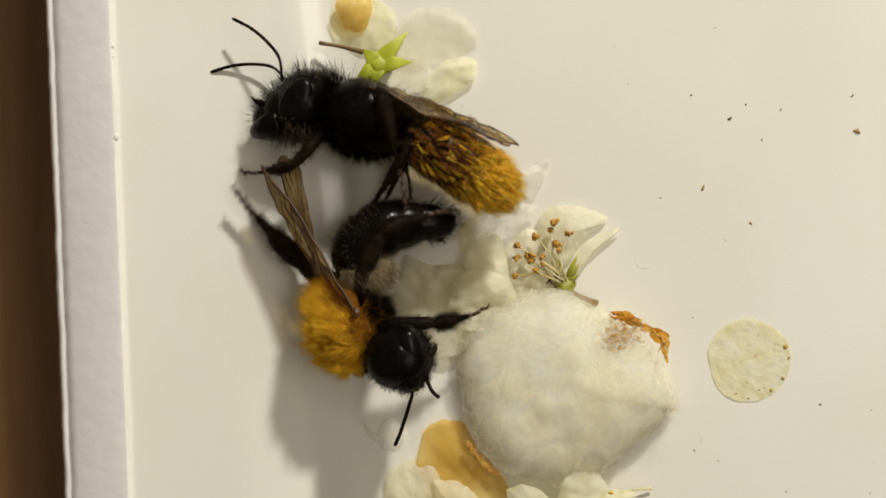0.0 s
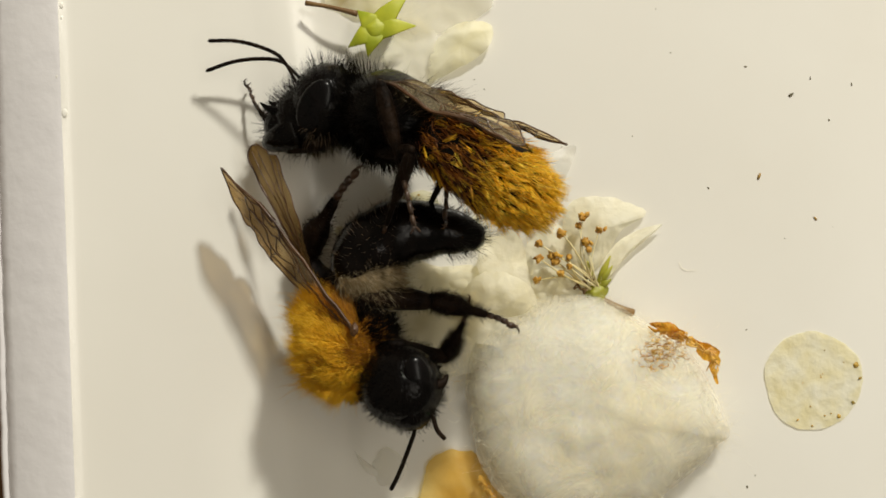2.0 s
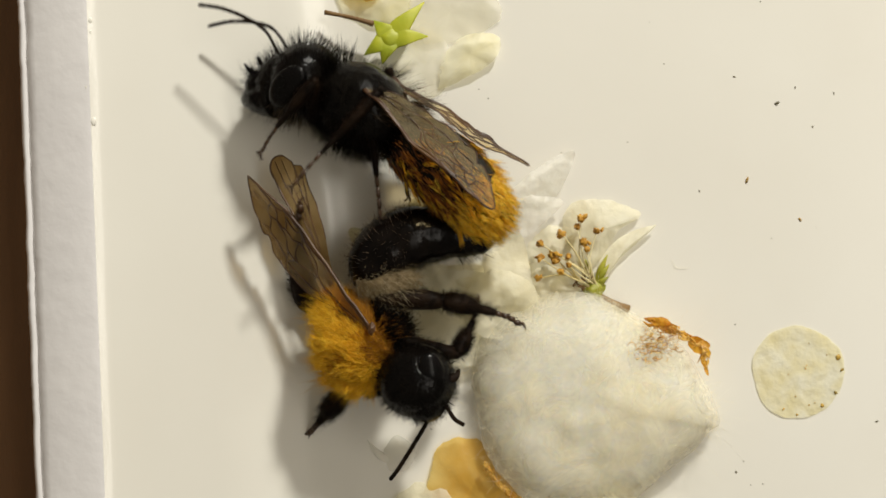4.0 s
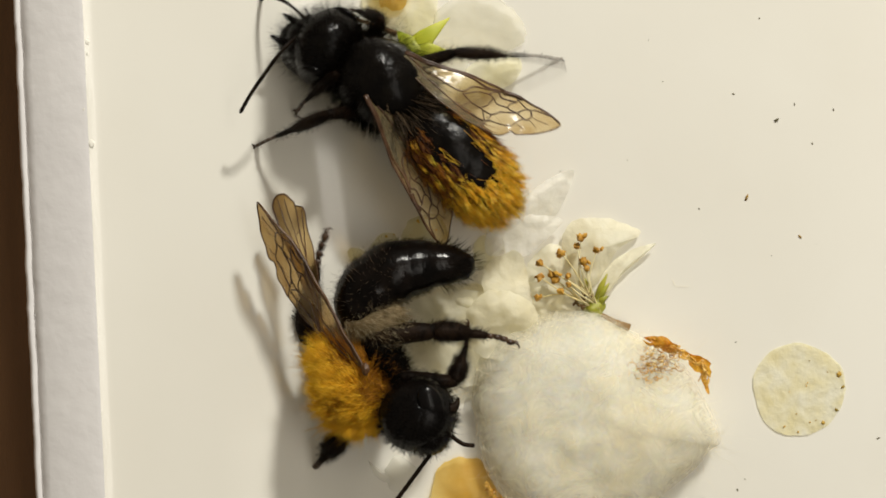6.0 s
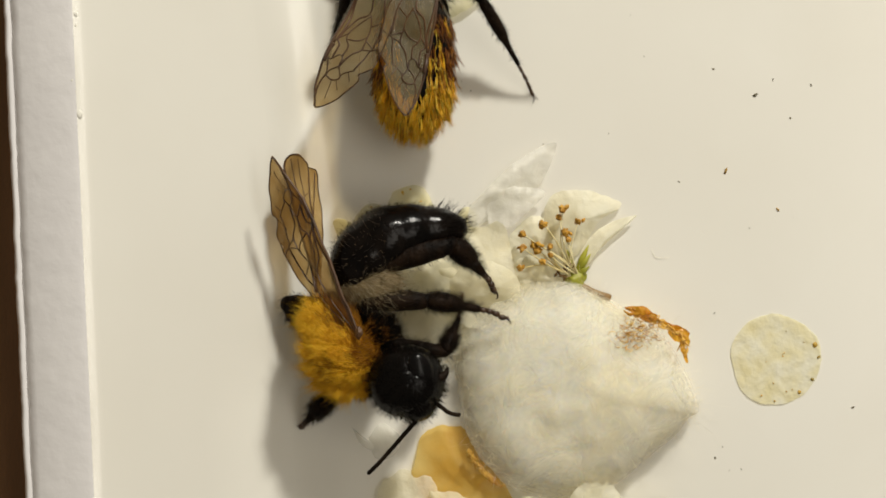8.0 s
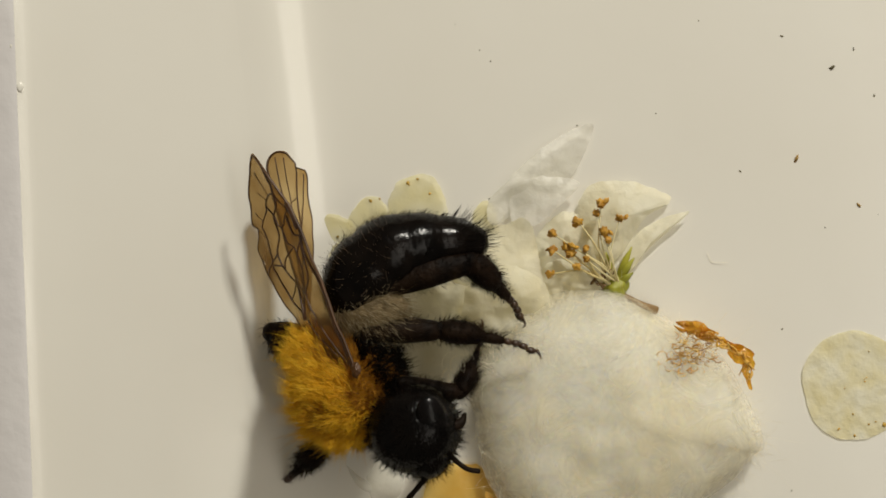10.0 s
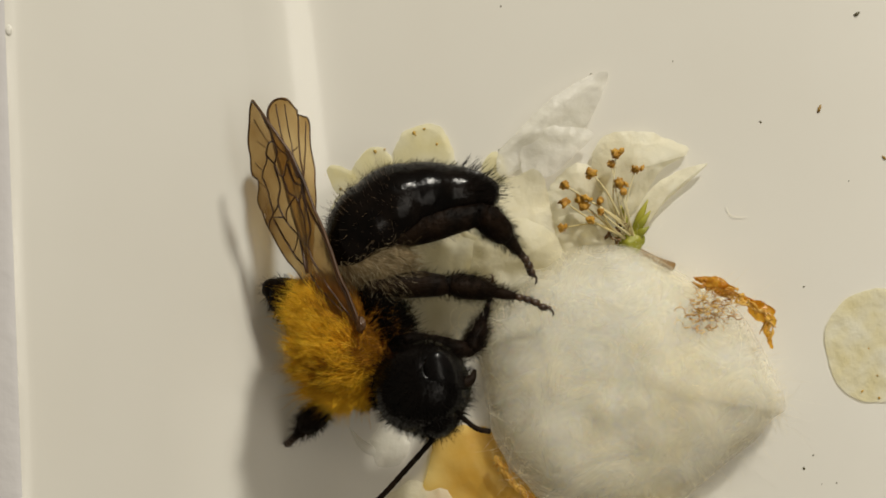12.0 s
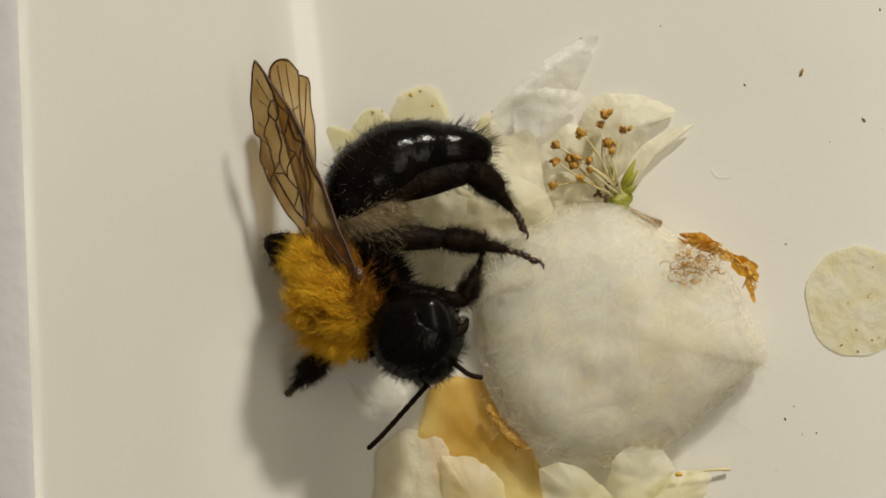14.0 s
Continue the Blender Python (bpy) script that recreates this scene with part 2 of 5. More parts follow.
def hairs(geo, roots, ways, lengths, radius, rng, bend=(0, 0, 0), curl=0.25):
    """Tapered hairs that stand on roots."""
    n = len(roots)
    lengths = np.broadcast_to(lengths, n)[:, None]
    ways = ways / (np.linalg.norm(ways, axis=1)[:, None] + 1e-9)
    side = np.cross(ways, rng.normal(size=(n, 3)))
    side /= np.linalg.norm(side, axis=1)[:, None] + 1e-9
    other = np.cross(ways, side)
    drift = np.array(bend) + rng.normal(size=(n, 3)) * curl
    rings = []
    for s, w in ((0.0, 1.0), (0.55, 0.75)):
        c = roots + ways * lengths * s + drift * lengths * s * s * 0.5
        for a in (0, 2.094, 4.189):
            rings.append(c + radius * w * (math.cos(a) * side + math.sin(a) * other))
    rings.append(roots + ways * lengths + drift * lengths * 0.5)
    v = np.stack(rings, 1).reshape(-1, 3)
    base = [(0, 1, 4, 3), (1, 2, 5, 4), (2, 0, 3, 5), (3, 4, 6), (4, 5, 6), (5, 3, 6)]
    k = len(geo.v)
    geo.v.extend(map(tuple, v))
    geo.f.extend(tuple(k + 7 * i + j for j in q) for i in range(n) for q in base)
    return geo


def sheet(geo, outline, bulge=0.0, ripple=0.1, freq=0.6, seed=0.0, rings=7, lift=None, rim=0.0, ragged=0.0):
    """A thin curved leaf inside an outline of (x, y): rings from its middle outwards; lift(x, y) gives its height."""
    o = spline([*outline, outline[0]], 97)[:-1]
    c = o.mean(0)
    if ragged:
        o = np.array([q + (q - c) * ragged * (noise.noise(Vector((q[0] * 1.3, q[1] * 1.3, seed))) + 0.6 * noise.noise(Vector((q[0] * 4, q[1] * 4, seed)))) for q in o])
    verts, n = [(c[0], c[1])], len(o)
    for i in range(1, rings + 1):
        verts += [tuple(c + (q - c) * i / rings) for q in o]
    span = np.abs(o - c).max()
    out = []
    for j, (x, y) in enumerate(verts):
        s = 0 if j == 0 else ((j - 1) // n + 1) / rings
        z = bulge * (1 - s * s) + rim * s**4 + ripple * noise.noise(Vector((x * freq + seed, y * freq, seed)))
        z += 0.3 * ripple * noise.noise(Vector((x * freq * 3 + seed, y * freq * 3, seed + 5)))
        out.append((x, y, z + (lift(x, y) if lift else 0)))
    faces = [(0, 1 + k, 1 + (k + 1) % n) for k in range(n)]
    for i in range(rings - 1):
        faces += [(1 + i * n + k, 1 + (i + 1) * n + k, 1 + (i + 1) * n + (k + 1) % n, 1 + i * n + (k + 1) % n) for k in range(n)]
    return geo.add(out, faces)


# ---------------------------------------------------------------- tray and table
TURN = 2.3  # degrees by which the tray's edge leans in plan


def tray():
    g = Geo()
    # a soft bend in the floor, 17.5 degrees at its steepest
    slope = lambda x: math.tan(radians(17.5)) * math.exp(-((x + 5.4) / 0.75) ** 2) + 0.02 / (1 + math.exp((x + 5.5) * 4))
    steps = [-7.2 + 0.1 * k for k in range(38)]
    bend = [(x, 0.1 * sum(slope(u) for u in steps if u >= x)) for x in steps]
    left = [(-14.42, 1.02), (-14.3, 0.975), (-14.16, 0.92), (-14.05, 0.885), (-13.9, 0.865), (-13.5, 0.81), (-12.5, 0.73), (-10.5, 0.62), (-8.5, 0.53), (-7.8, 0.50)] + bend + [(-3.0, 0.0)]
    right = [(90 - x, z) for x, z in reversed(left)]
    ys = np.concatenate([[-60], np.linspace(-20, 20, 161), [60]])
    far = [(75.58, 1.02), (105, 1.0), (107.7, 0.2), (107.75, -9.0)]
    # the rim falls away outwards, with a shallow groove along its outer edge
    outer = [(-17.75, -9.0), (-17.7, -3.0), (-17.66, -0.9), (-17.58, -0.25), (-17.42, 0.06), (-17.28, 0.16), (-17.2, 0.08), (-17.13, 0.10), (-17.05, 0.29),
             (-16.7, 0.45), (-16.3, 0.60), (-15.9, 0.73), (-15.5, 0.84), (-15.1, 0.93), (-14.8, 0.985), (-14.62, 1.01), (-14.5, 1.02), (-14.42, 1.015)]

    def band(geo, prof):
        verts = []
        for y in ys:
            for x, z in prof:
                wob = (0.045 if x < -17 else 0.02) * noise.noise(Vector((x * 0.3, y * 0.8, 1))) + 0.03 * noise.noise(Vector((x * 2, y * 2.4, 5))) if x < -14.5 else 0
                fall = 0.35 * noise.noise(Vector((3, y * 0.23, 8))) * max(0, 1 - abs(x + 14.2) / 0.35)
                rough = 0.022 * noise.noise(Vector((x * 2.2, y * 1.7, 3))) if -17 < x < -14.5 else 0
                inner = min(max((x + 12) / 3.5, 0), 1) * (x < 40)
                lean = 0.28 + (3.8 - max(min(y, 20), -20)) * 0.077
                faded = 1 - 0.5 * min(max((-3 - y) / 3, 0), 1) if -8 < x < -3 else 1
                verts.append((x + wob - y * math.tan(radians(TURN)) + inner * lean, y, z * faded + fall * 0.12 + rough))
        n = len(prof)
        return geo.add(verts, [(i * n + k, i * n + k + 1, (i + 1) * n + k + 1, (i + 1) * n + k) for i in range(len(ys) - 1) for k in range(n - 1)])

    band(g, left + right[:-1] + far)
    ob = link("tray", g, PLASTIC)
    link("rim", band(Geo(), outer), RIM, ob, "frosted white rim of the tray")
    return tagged(ob, "glossy white plastic tray with a raised rim on a brown table", "tray", kind="structure")


def table_top():
    g = Geo()
    g.add([(-500, -400, -9), (500, -400, -9), (500, 400, -9), (-500, 400, -9), (-500, -400, -35), (500, -400, -35), (500, 400, -35), (-500, 400, -35)],
          [(0, 1, 2, 3), (7, 6, 5, 4), (0, 4, 5, 1), (1, 5, 6, 2), (2, 6, 7, 3), (3, 7, 4, 0)])
    return tagged(link("table_top", g, WOOD, smooth=False), "dark brown wooden table top under the tray", "table", kind="structure")


tray()
table_top()


def rim_pimples():
    for k, (x, y, r) in enumerate([(-14.71, 9.48, 0.13), (-14.83, 6.86, 0.15), (-14.57, 5.49, 0.2), (-14.70, 9.03, 0.1)]):
        g = ball(Geo(), (0, 0, 0), (r * 0.7, r, r * 0.5), rings=8, seg=12, bumps=0.3, freq=2)
        ob = link("plastic_pimple", g, PLASTIC)
        ob.location = (x * MM, y * MM, 0.95 * MM)
        tagged(ob, "small glossy pimple of white plastic on the tray's rim", "pimple", "pimples on the rim")


# ---------------------------------------------------------------- bees
def wing_mesh(length, rng_seed=0.0, mirror=1, blunt=False):
    """A forewing: the membrane and its veins, base at 0, tip along +x, trailing edge towards -y (times mirror)."""
    L = length
    out = [(0, 0.0), (0.2, 0.018), (0.45, 0.035), (0.7, 0.045), (0.88, 0.03), (0.96, 0.012), (1.0, -0.012), (0.985, -0.05), (0.92, -0.11), (0.84, -0.165), (0.765, -0.2),
           (0.735, -0.185), (0.715, -0.205), (0.67, -0.25), (0.625, -0.255), (0.6, -0.235), (0.56, -0.25), (0.45, -0.25), (0.3, -0.215), (0.14, -0.14), (0.02, -0.08), (0, -0.05)]
    if blunt:
        out = [(0, 0.0), (0.3, 0.02), (0.6, 0.045), (0.85, 0.06), (0.94, 0.05), (0.99, 0.01), (1.0, -0.05), (0.975, -0.115), (0.9, -0.16), (0.875, -0.158), (0.85, -0.2), (0.82, -0.225), (0.66, -0.21), (0.5, -0.21), (0.3, -0.16), (0.12, -0.08), (0, -0.035)]
    m = Geo()
    sheet(m, [(x * L, y * L * mirror) for x, y in out], 0.0, 0.24, 0.55, rng_seed, rings=8)

    def height(x, y):
        p = Vector((x * 0.55 + rng_seed, y * 0.55, rng_seed))
        return 0.24 * noise.noise(p) + 0.096 * noise.noise(Vector((x * 1.65 + rng_seed, y * 1.65, rng_seed + 5)))

    veins = Geo()
    edges = [([(0, 0), (0.2, 0.016), (0.45, 0.033), (0.7, 0.043), (0.88, 0.029), (0.99, -0.01)], 0.075),
             ([(0.62, 0.03), (0.66, 0.037), (0.735, 0.036)], 0.14),
             ([(0.625, -0.25), (0.45, -0.25), (0.3, -0.215), (0.14, -0.14), (0.02, -0.08)], 0.035),
             ([(0.995, -0.015), (0.98, -0.05), (0.92, -0.108), (0.84, -0.162), (0.765, -0.197), (0.735, -0.183), (0.715, -0.203), (0.67, -0.247), (0.625, -0.252)], 0.04)]
    long_veins = [([(0, -0.01), (0.15, 0.0), (0.32, 0.018), (0.5, 0.009), (0.615, 0.03)], 0.075),
                  ([(0.95, 0.012), (0.85, 0.012), (0.787, -0.004), (0.706, 0.022)], 0.045),
                  ([(0.697, -0.002), (0.616, -0.008), (0.58, 0.014), (0.44, -0.03), (0.372, -0.091), (0.2, -0.06), (0.03, -0.02)], 0.05),
                  ([(0.673, -0.05), (0.606, -0.056), (0.569, -0.031), (0.531, -0.027), (0.467, -0.05), (0.394, -0.1)], 0.042),
                  ([(0.727, -0.062), (0.646, -0.091), (0.593, -0.132), (0.533, -0.132), (0.448, -0.125), (0.385, -0.1)], 0.045),
                  ([(0.72, -0.15), (0.646, -0.17), (0.58, -0.185), (0.563, -0.22), (0.55, -0.245)], 0.04),
                  ([(0.56, -0.195), (0.4, -0.19), (0.25, -0.13), (0.08, -0.045)], 0.045)]
    cross_veins = [([(0.804, -0.006), (0.817, -0.045), (0.791, -0.085), (0.731, -0.06), (0.68, -0.058), (0.67, -0.032), (0.706, 0.0), (0.71, 0.03)], 0.042),
                   ([(0.731, -0.06), (0.766, -0.02), (0.8, -0.006)], 0.04), ([(0.791, -0.085), (0.765, -0.092), (0.741, -0.124), (0.722, -0.155)], 0.036),
                   ([(0.593, -0.132), (0.578, -0.185)], 0.04), ([(0.533, -0.132), (0.565, -0.19)], 0.04), ([(0.58, 0.014), (0.531, -0.027)], 0.04),
                   ([(0.569, -0.031), (0.551, -0.092), (0.512, -0.13)], 0.038), ([(0.448, -0.125), (0.4, -0.19)], 0.035), ([(0.86, -0.1), (0.808, -0.072)], 0.024),
                   ([(0.93, -0.05), (0.842, -0.05), (0.817, -0.045)], 0.024), ([(0.79, -0.15), (0.741, -0.124)], 0.022)]
    lines = edges + long_veins + cross_veins
    if blunt:
        lines = [([(0, 0), (0.3, 0.018), (0.6, 0.043), (0.85, 0.057), (0.94, 0.047), (0.985, 0.01), (0.995, -0.05), (0.97, -0.112)], 0.06), ([(0, -0.01), (0.3, -0.03), (0.55, -0.03), (0.8, -0.02), (0.97, -0.02)], 0.035),
                 ([(0.3, -0.03), (0.55, -0.07), (0.75, -0.07), (0.95, -0.085)], 0.03), ([(0.25, -0.05), (0.5, -0.11), (0.7, -0.125), (0.875, -0.157)], 0.04), ([(0.5, -0.11), (0.66, -0.165), (0.82, -0.2)], 0.03),
                 ([(0.55, -0.03), (0.55, -0.07)], 0.03), ([(0.68, -0.07), (0.7, -0.13)], 0.025), ([(0.97, -0.112), (0.9, -0.157), (0.875, -0.155), (0.85, -0.197), (0.82, -0.222), (0.66, -0.207), (0.5, -0.207), (0.3, -0.158)], 0.035)]
    for pts, r in lines:
        p = spline(pts, 5 * len(pts))
        tube(veins, [(x * L, y * L * mirror, height(x * L, y * L * mirror)) for x, y in p], [r * 0.76, r * 0.58], 5)
    return m, veins


def leg_parts(bee, l1, l2, thick, hair_seed, scopa=0.0):
    """A leg in two parts, thigh and shin with foot, both along +x from their joint."""
    rng = np.random.default_rng(hair_seed)
    g = Geo()
    tube(g, spline([(0, 0, 0), (l1 * 0.12, 0, 0), (l1 * 0.5, 0, 0.06), (l1 * 0.9, 0, 0), (l1, 0, 0)], 14), [thick * 0.55, thick * 0.8, thick * 1.05, thick * 0.8, thick * 0.6], 10)
    ball(g, (l1, 0, 0), (thick * 0.68, thick * 0.6, thick * 0.66), rings=8, seg=10)
    p, w = g.samples(420, rng)
    hairs(g, p, w + np.array((0.6, 0, 0)), rng.uniform(0.12, 0.34, 420), 0.007, rng, curl=0.4)
    thigh = link("thigh", g, LEG, bee)
    h = Geo()
    tib = l2 * 0.44
    bas = l2 * 0.22
    end = tib + bas
    tube(h, spline([(0, 0, 0), (tib * 0.15, 0, 0.03), (tib * 0.6, 0, 0.05), (tib, 0, 0.02), (tib + bas * 0.5, 0, 0.01), (end, 0, 0)], 22),
         [thick * 0.5, thick * 0.72, thick * 0.88, thick * 0.9, thick * 0.78, thick * 0.42, thick * 0.4, thick * 0.36, thick * 0.28], 10)
    count = int(480 + 900 * scopa)
    p, w = h.samples(count, rng)
    hairs(h, p, w + np.array((0.7, 0, 0)), rng.uniform(0.1, 0.26 + 0.25 * scopa, count), 0.007, rng)
    shin = link("shin", h, LEG, thigh)
    f, x, seg = Geo(), tib + bas, l2 * 0.34 / 4
    for k in range(4):
        sag = 0.02 * k * k
        tube(f, [(x, 0, -sag), (x + seg * 0.55, 0, -sag - 0.02), (x + seg * 0.95, 0, -sag - 0.03)], [thick * 0.2, thick * 0.28, thick * 0.22], 7)
        x += seg
    for s in (-1, 1):
        tube(f, spline([(x, 0, -0.2), (x + 0.1, 0.08 * s, -0.19), (x + 0.2, 0.16 * s, -0.28), (x + 0.19, 0.17 * s, -0.38)], 6), [0.05, 0.04, 0.01], 5)
    p, w = f.samples(60, rng)
    hairs(f, p, w + np.array((0.6, 0, 0)), 0.12, 0.008, rng)
    link("foot", f, FOOT, shin, "dark brown jointed foot with two claws")
    return thigh, shin


def antenna_mesh(points, radius):
    p = spline(points, 60)
    r = [radius * (0.75 if k < 16 else 0.93 + 0.07 * math.cos((k - 16) * math.pi / 2)) for k in range(59)] + [radius * 0.3]
    return tube(Geo(), p, r, 9)


def aim(x_way, near_z):
    """A turn with its x axis along x_way and its z axis near near_z."""
    x = Vector(x_way).normalized()
    y = Vector(near_z).cross(x).normalized()
    return Matrix((x, y, x.cross(y))).transposed()


def leg_pose(hip, foot, l1, l2, knee_side):
    """Poses of the thigh (in the bee's space) and of the shin (in the thigh's), so that the leg reaches from hip to foot."""
    hip, foot = Vector(hip), Vector(foot)
    d = foot - hip
    far = min(max(d.length, abs(l1 - l2) + 0.05), (l1 + l2) * 0.995)
    u = d.normalized()
    k = Vector(knee_side) - u * Vector(knee_side).dot(u)
    k.normalize()
    a = (far * far + l1 * l1 - l2 * l2) / (2 * far)
    knee = hip + u * a + k * math.sqrt(max(l1 * l1 - a * a, 0))
    foot = hip + u * far
    thigh = Matrix.Translation(hip * MM) @ aim(knee - hip, k).to_4x4()
    shin = Matrix.Translation(knee * MM) @ aim(foot - knee, k).to_4x4()
    return thigh, thigh.inverted() @ shin


def abdomen_mesh(spine, radii, flat, rings=40, seg=26, bands=6):
    """A segmented abdomen along a spine: each segment laps over the next."""
    p = spline(spine, rings)
    s = np.linspace(0, 1, rings)
    r = np.interp(s, np.linspace(0, 1, len(radii)), radii)
    r = np.convolve(np.pad(r, 2, mode="edge"), np.ones(5) / 5, "valid")
    r[-1], r[-2] = radii[-1] * 0.3, radii[-1] * 0.8
    r *= 1 + 0.05 * ((s * bands) % 1.0) ** 2 - 0.02 * np.cos(s * bands * 6.283)
    g = Geo()
    tube(g, p, r, seg, flat)
    return g


def mason_bee():
    """Origin in the middle of the thorax; x ahead, y to its left, z to its back."""
    rng = np.random.default_rng(11)
    bee = empty("mason_bee", "black bee with rust and golden abdomen hair, climbing about", "bee")
    t = ball(Geo(), (-0.85, 0, -0.1), (2.0, 1.6, 1.6), rings=18, seg=26, bumps=0.05, freq=2)
    thorax = link("thorax", t, GLOSS, bee)
    p, w = t.samples(7500, rng)
    keep = (p[:, 2] > -2) & ((w @ np.array((-0.1, 0, 1.0)) + rng.normal(size=len(p)) * 0.05 < 0.66) | (p[:, 0] < -2.3) | (rng.random(len(p)) < 0.14))
    long = np.where(p[:, 2] > 0.5, 1.05, 0.65) * rng.uniform(0.55, 1.15, len(p))
    bald = (np.abs(p[:, 1]) > 1.25) & (p[:, 2] > -0.3) & (rng.random(len(p)) < 0.75)
    bald |= (np.abs(p[:, 1]) < 1.2) & (p[:, 2] > 0.3) & (p[:, 0] > -2.1) & (p[:, 0] < 0.45) & (rng.random(len(p)) < 0.9)
    keep &= ~bald & ~((w[:, 2] > 0.7) & (rng.random(len(p)) < 0.5))
    link("thorax_hair", hairs(Geo(), p[keep], (w + np.array((-0.35, 0, 0.1)))[keep], long[keep], 0.008, rng), BLACK_HAIR, thorax, "bristly black hair")
    brown = keep & (p[:, 0] < -1.5) & (p[:, 2] > 0.3) & (rng.random(len(p)) < 0.6)
    link("back_hair", hairs(Geo(), p[brown], (w + np.array((-0.5, 0, 0.2)))[brown], long[brown] * 1.25, 0.008, rng), BROWN_HAIR, thorax, "brownish upright hair")
    g = Geo()
    ball(g, (1.2, 0, -0.2), (1.3, 1.55, 1.5), rings=18, seg=26)
    ball(g, (1.8, 0, -0.75), (1.25, 1.25, 1.2), rings=14, seg=20)
    ball(g, (2.45, 0, -1.2), (0.95, 0.9, 0.85), rings=12, seg=18)
    head = link("head", g, GLOSS, bee)
    p, w = g.samples(3200, rng)
    keep = (p[:, 2] > 0.35) | (p[:, 0] < 0.5) | ((p[:, 0] > 1.7) & (p[:, 2] > -0.5) & (np.abs(p[:, 1]) < 0.8)) | (rng.random(len(p)) < 0.5)
    link("face_hair", hairs(Geo(), p[keep], (w + np.array((0.1, 0, 0.3)))[keep], rng.uniform(0.25, 0.7, keep.sum()), 0.008, rng), BLACK_HAIR, head, "upright black hair")
    chin = (p[:, 2] < -0.9) & (p[:, 0] < 1.6)
    link("chin_hair", hairs(Geo(), p[chin], w[chin], rng.uniform(0.25, 0.55, chin.sum()), 0.01, rng), BROWN_HAIR, head, "dark chin hair")
    for s in (-1, 1):
        e = ball(Geo(), (1.3, 1.27 * s, -0.15), (0.62, 0.3, 1.0), Euler((0, -0.35, 0)).to_matrix(), rings=12, seg=16)
        link("eye", e, EYE, head, "glossy black compound eye")
        md = tube(Geo(), spline([(1.9, 0.5 * s, -1.15), (2.5, 0.45 * s, -1.5), (3.0, 0.25 * s, -1.85), (3.25, 0.04 * s, -2.1)], 12), [0.8, 0.62, 0.38, 0.08], 12)
        link("mandible", md, GLOSS, head)
        hn = tube(Geo(), spline([(2.6, 0.45 * s, -0.7), (3.15, 0.5 * s, -0.62), (3.5, 0.5 * s, -0.45)], 6), [0.18, 0.14, 0.03], 7)
        link("face_horn", hn, CHITIN, head)
    ab = abdomen_mesh([(0.3, 0, 0), (-0.6, 0, 0.05), (-1.9, 0, 0.1), (-3.3, 0, -0.1), (-4.4, 0, -0.4), (-5.1, 0, -0.7)], [0.6, 1.3, 1.5, 1.5, 1.15, 0.4], 0.86)
    abdomen = link("abdomen", ab, GLOSS, bee)
    abdomen.location = (-2.4 * MM, 0, -0.25 * MM)
    p, w = ab.samples(15000, rng)
    s = -p[:, 0] / 5.1
    mid = (np.abs(p[:, 1]) + rng.normal(size=len(p)) * 0.14 < 0.8 * (1 - s * 0.4)) & (p[:, 2] > 0) & (s < 0.76)
    # the hair lies backwards in wavy locks
    pick = rng.choice(len(p), 1100, replace=False)
    lock = p[pick]
    mine = np.argmin((lock**2).sum(1)[None] - 2 * p @ lock.T, 1)
    sway = rng.normal(size=(1100, 3)) * 0.19
    reach = rng.uniform(0.5, 0.85, 1100)
    goal = lock + w[pick] * 0.13 + (np.array((-1.0, 0, -0.1)) + sway) * reach[:, None]
    way = goal[mine] + rng.normal(size=p.shape) * 0.06 - p
    size = np.linalg.norm(way, axis=1) * rng.uniform(0.75, 1.05, len(p))
    warm = rng.random(1100)[mine]
    tail = (s + rng.normal(size=len(p)) * 0.05 > 0.66) & ~mid
    gold = ~mid & (s > 0.12) & (tail | (warm < 0.35 * s)) & (rng.random(len(p)) < np.where(tail, 0.85, 0.72))
    rust = ~mid & ~gold & (s > 0.05) & (rng.random(len(p)) < 0.45)
    link("tail_hair", hairs(Geo(), p[gold], way[gold], np.minimum(size, 0.85)[gold], 0.0105, rng, curl=0.16), GOLD_HAIR, abdomen, "golden yellow hair in wavy locks")
    link("flank_hair", hairs(Geo(), p[rust], way[rust], np.minimum(size, 0.85)[rust], 0.0105, rng, curl=0.16), RUST_HAIR, abdomen, "rust-brown hair")
    wings = []
    for s in (1, -1):
        m, v = wing_mesh(6.5, 3.0 + s, -s)
        wing = link("forewing", m, WING_SMOKE, bee, "clear smoky brown forewing")
        link("venation", v, VEIN, wing, "dark brown veins")
        wings.append(wing)
    antennae = []
    for s in (1, -1):
        a = link("antenna", antenna_mesh([(0, 0, 0), (0.4, 0.15 * s, 0.85), (1.15, 0.25 * s, 1.3), (2.15, 0.3 * s, 1.6), (3.25, 0.35 * s, 1.7)], 0.078), LEG, head)
        antennae.append(a)
    legs = {}
    for name, side, hx, l1, l2, thick in (("front", 1, 0.4, 1.9, 3.4, 0.25), ("front", -1, 0.4, 1.9, 3.4, 0.25), ("middle", 1, -1.1, 2.6, 4.7, 0.26), ("middle", -1, -0.8, 2.6, 4.7, 0.26),
                                         ("hind", 1, -2.3, 2.6, 4.8, 0.32), ("hind", -1, -2.3, 2.6, 4.8, 0.32)):
        th, sh = leg_parts(bee, l1, l2, thick, int(hx * 10 + 50 + side))
        legs[name, side] = (th, sh, (hx, 0.85 * side, -1.3), l1, l2)
    return bee, head, abdomen, wings, antennae, legs


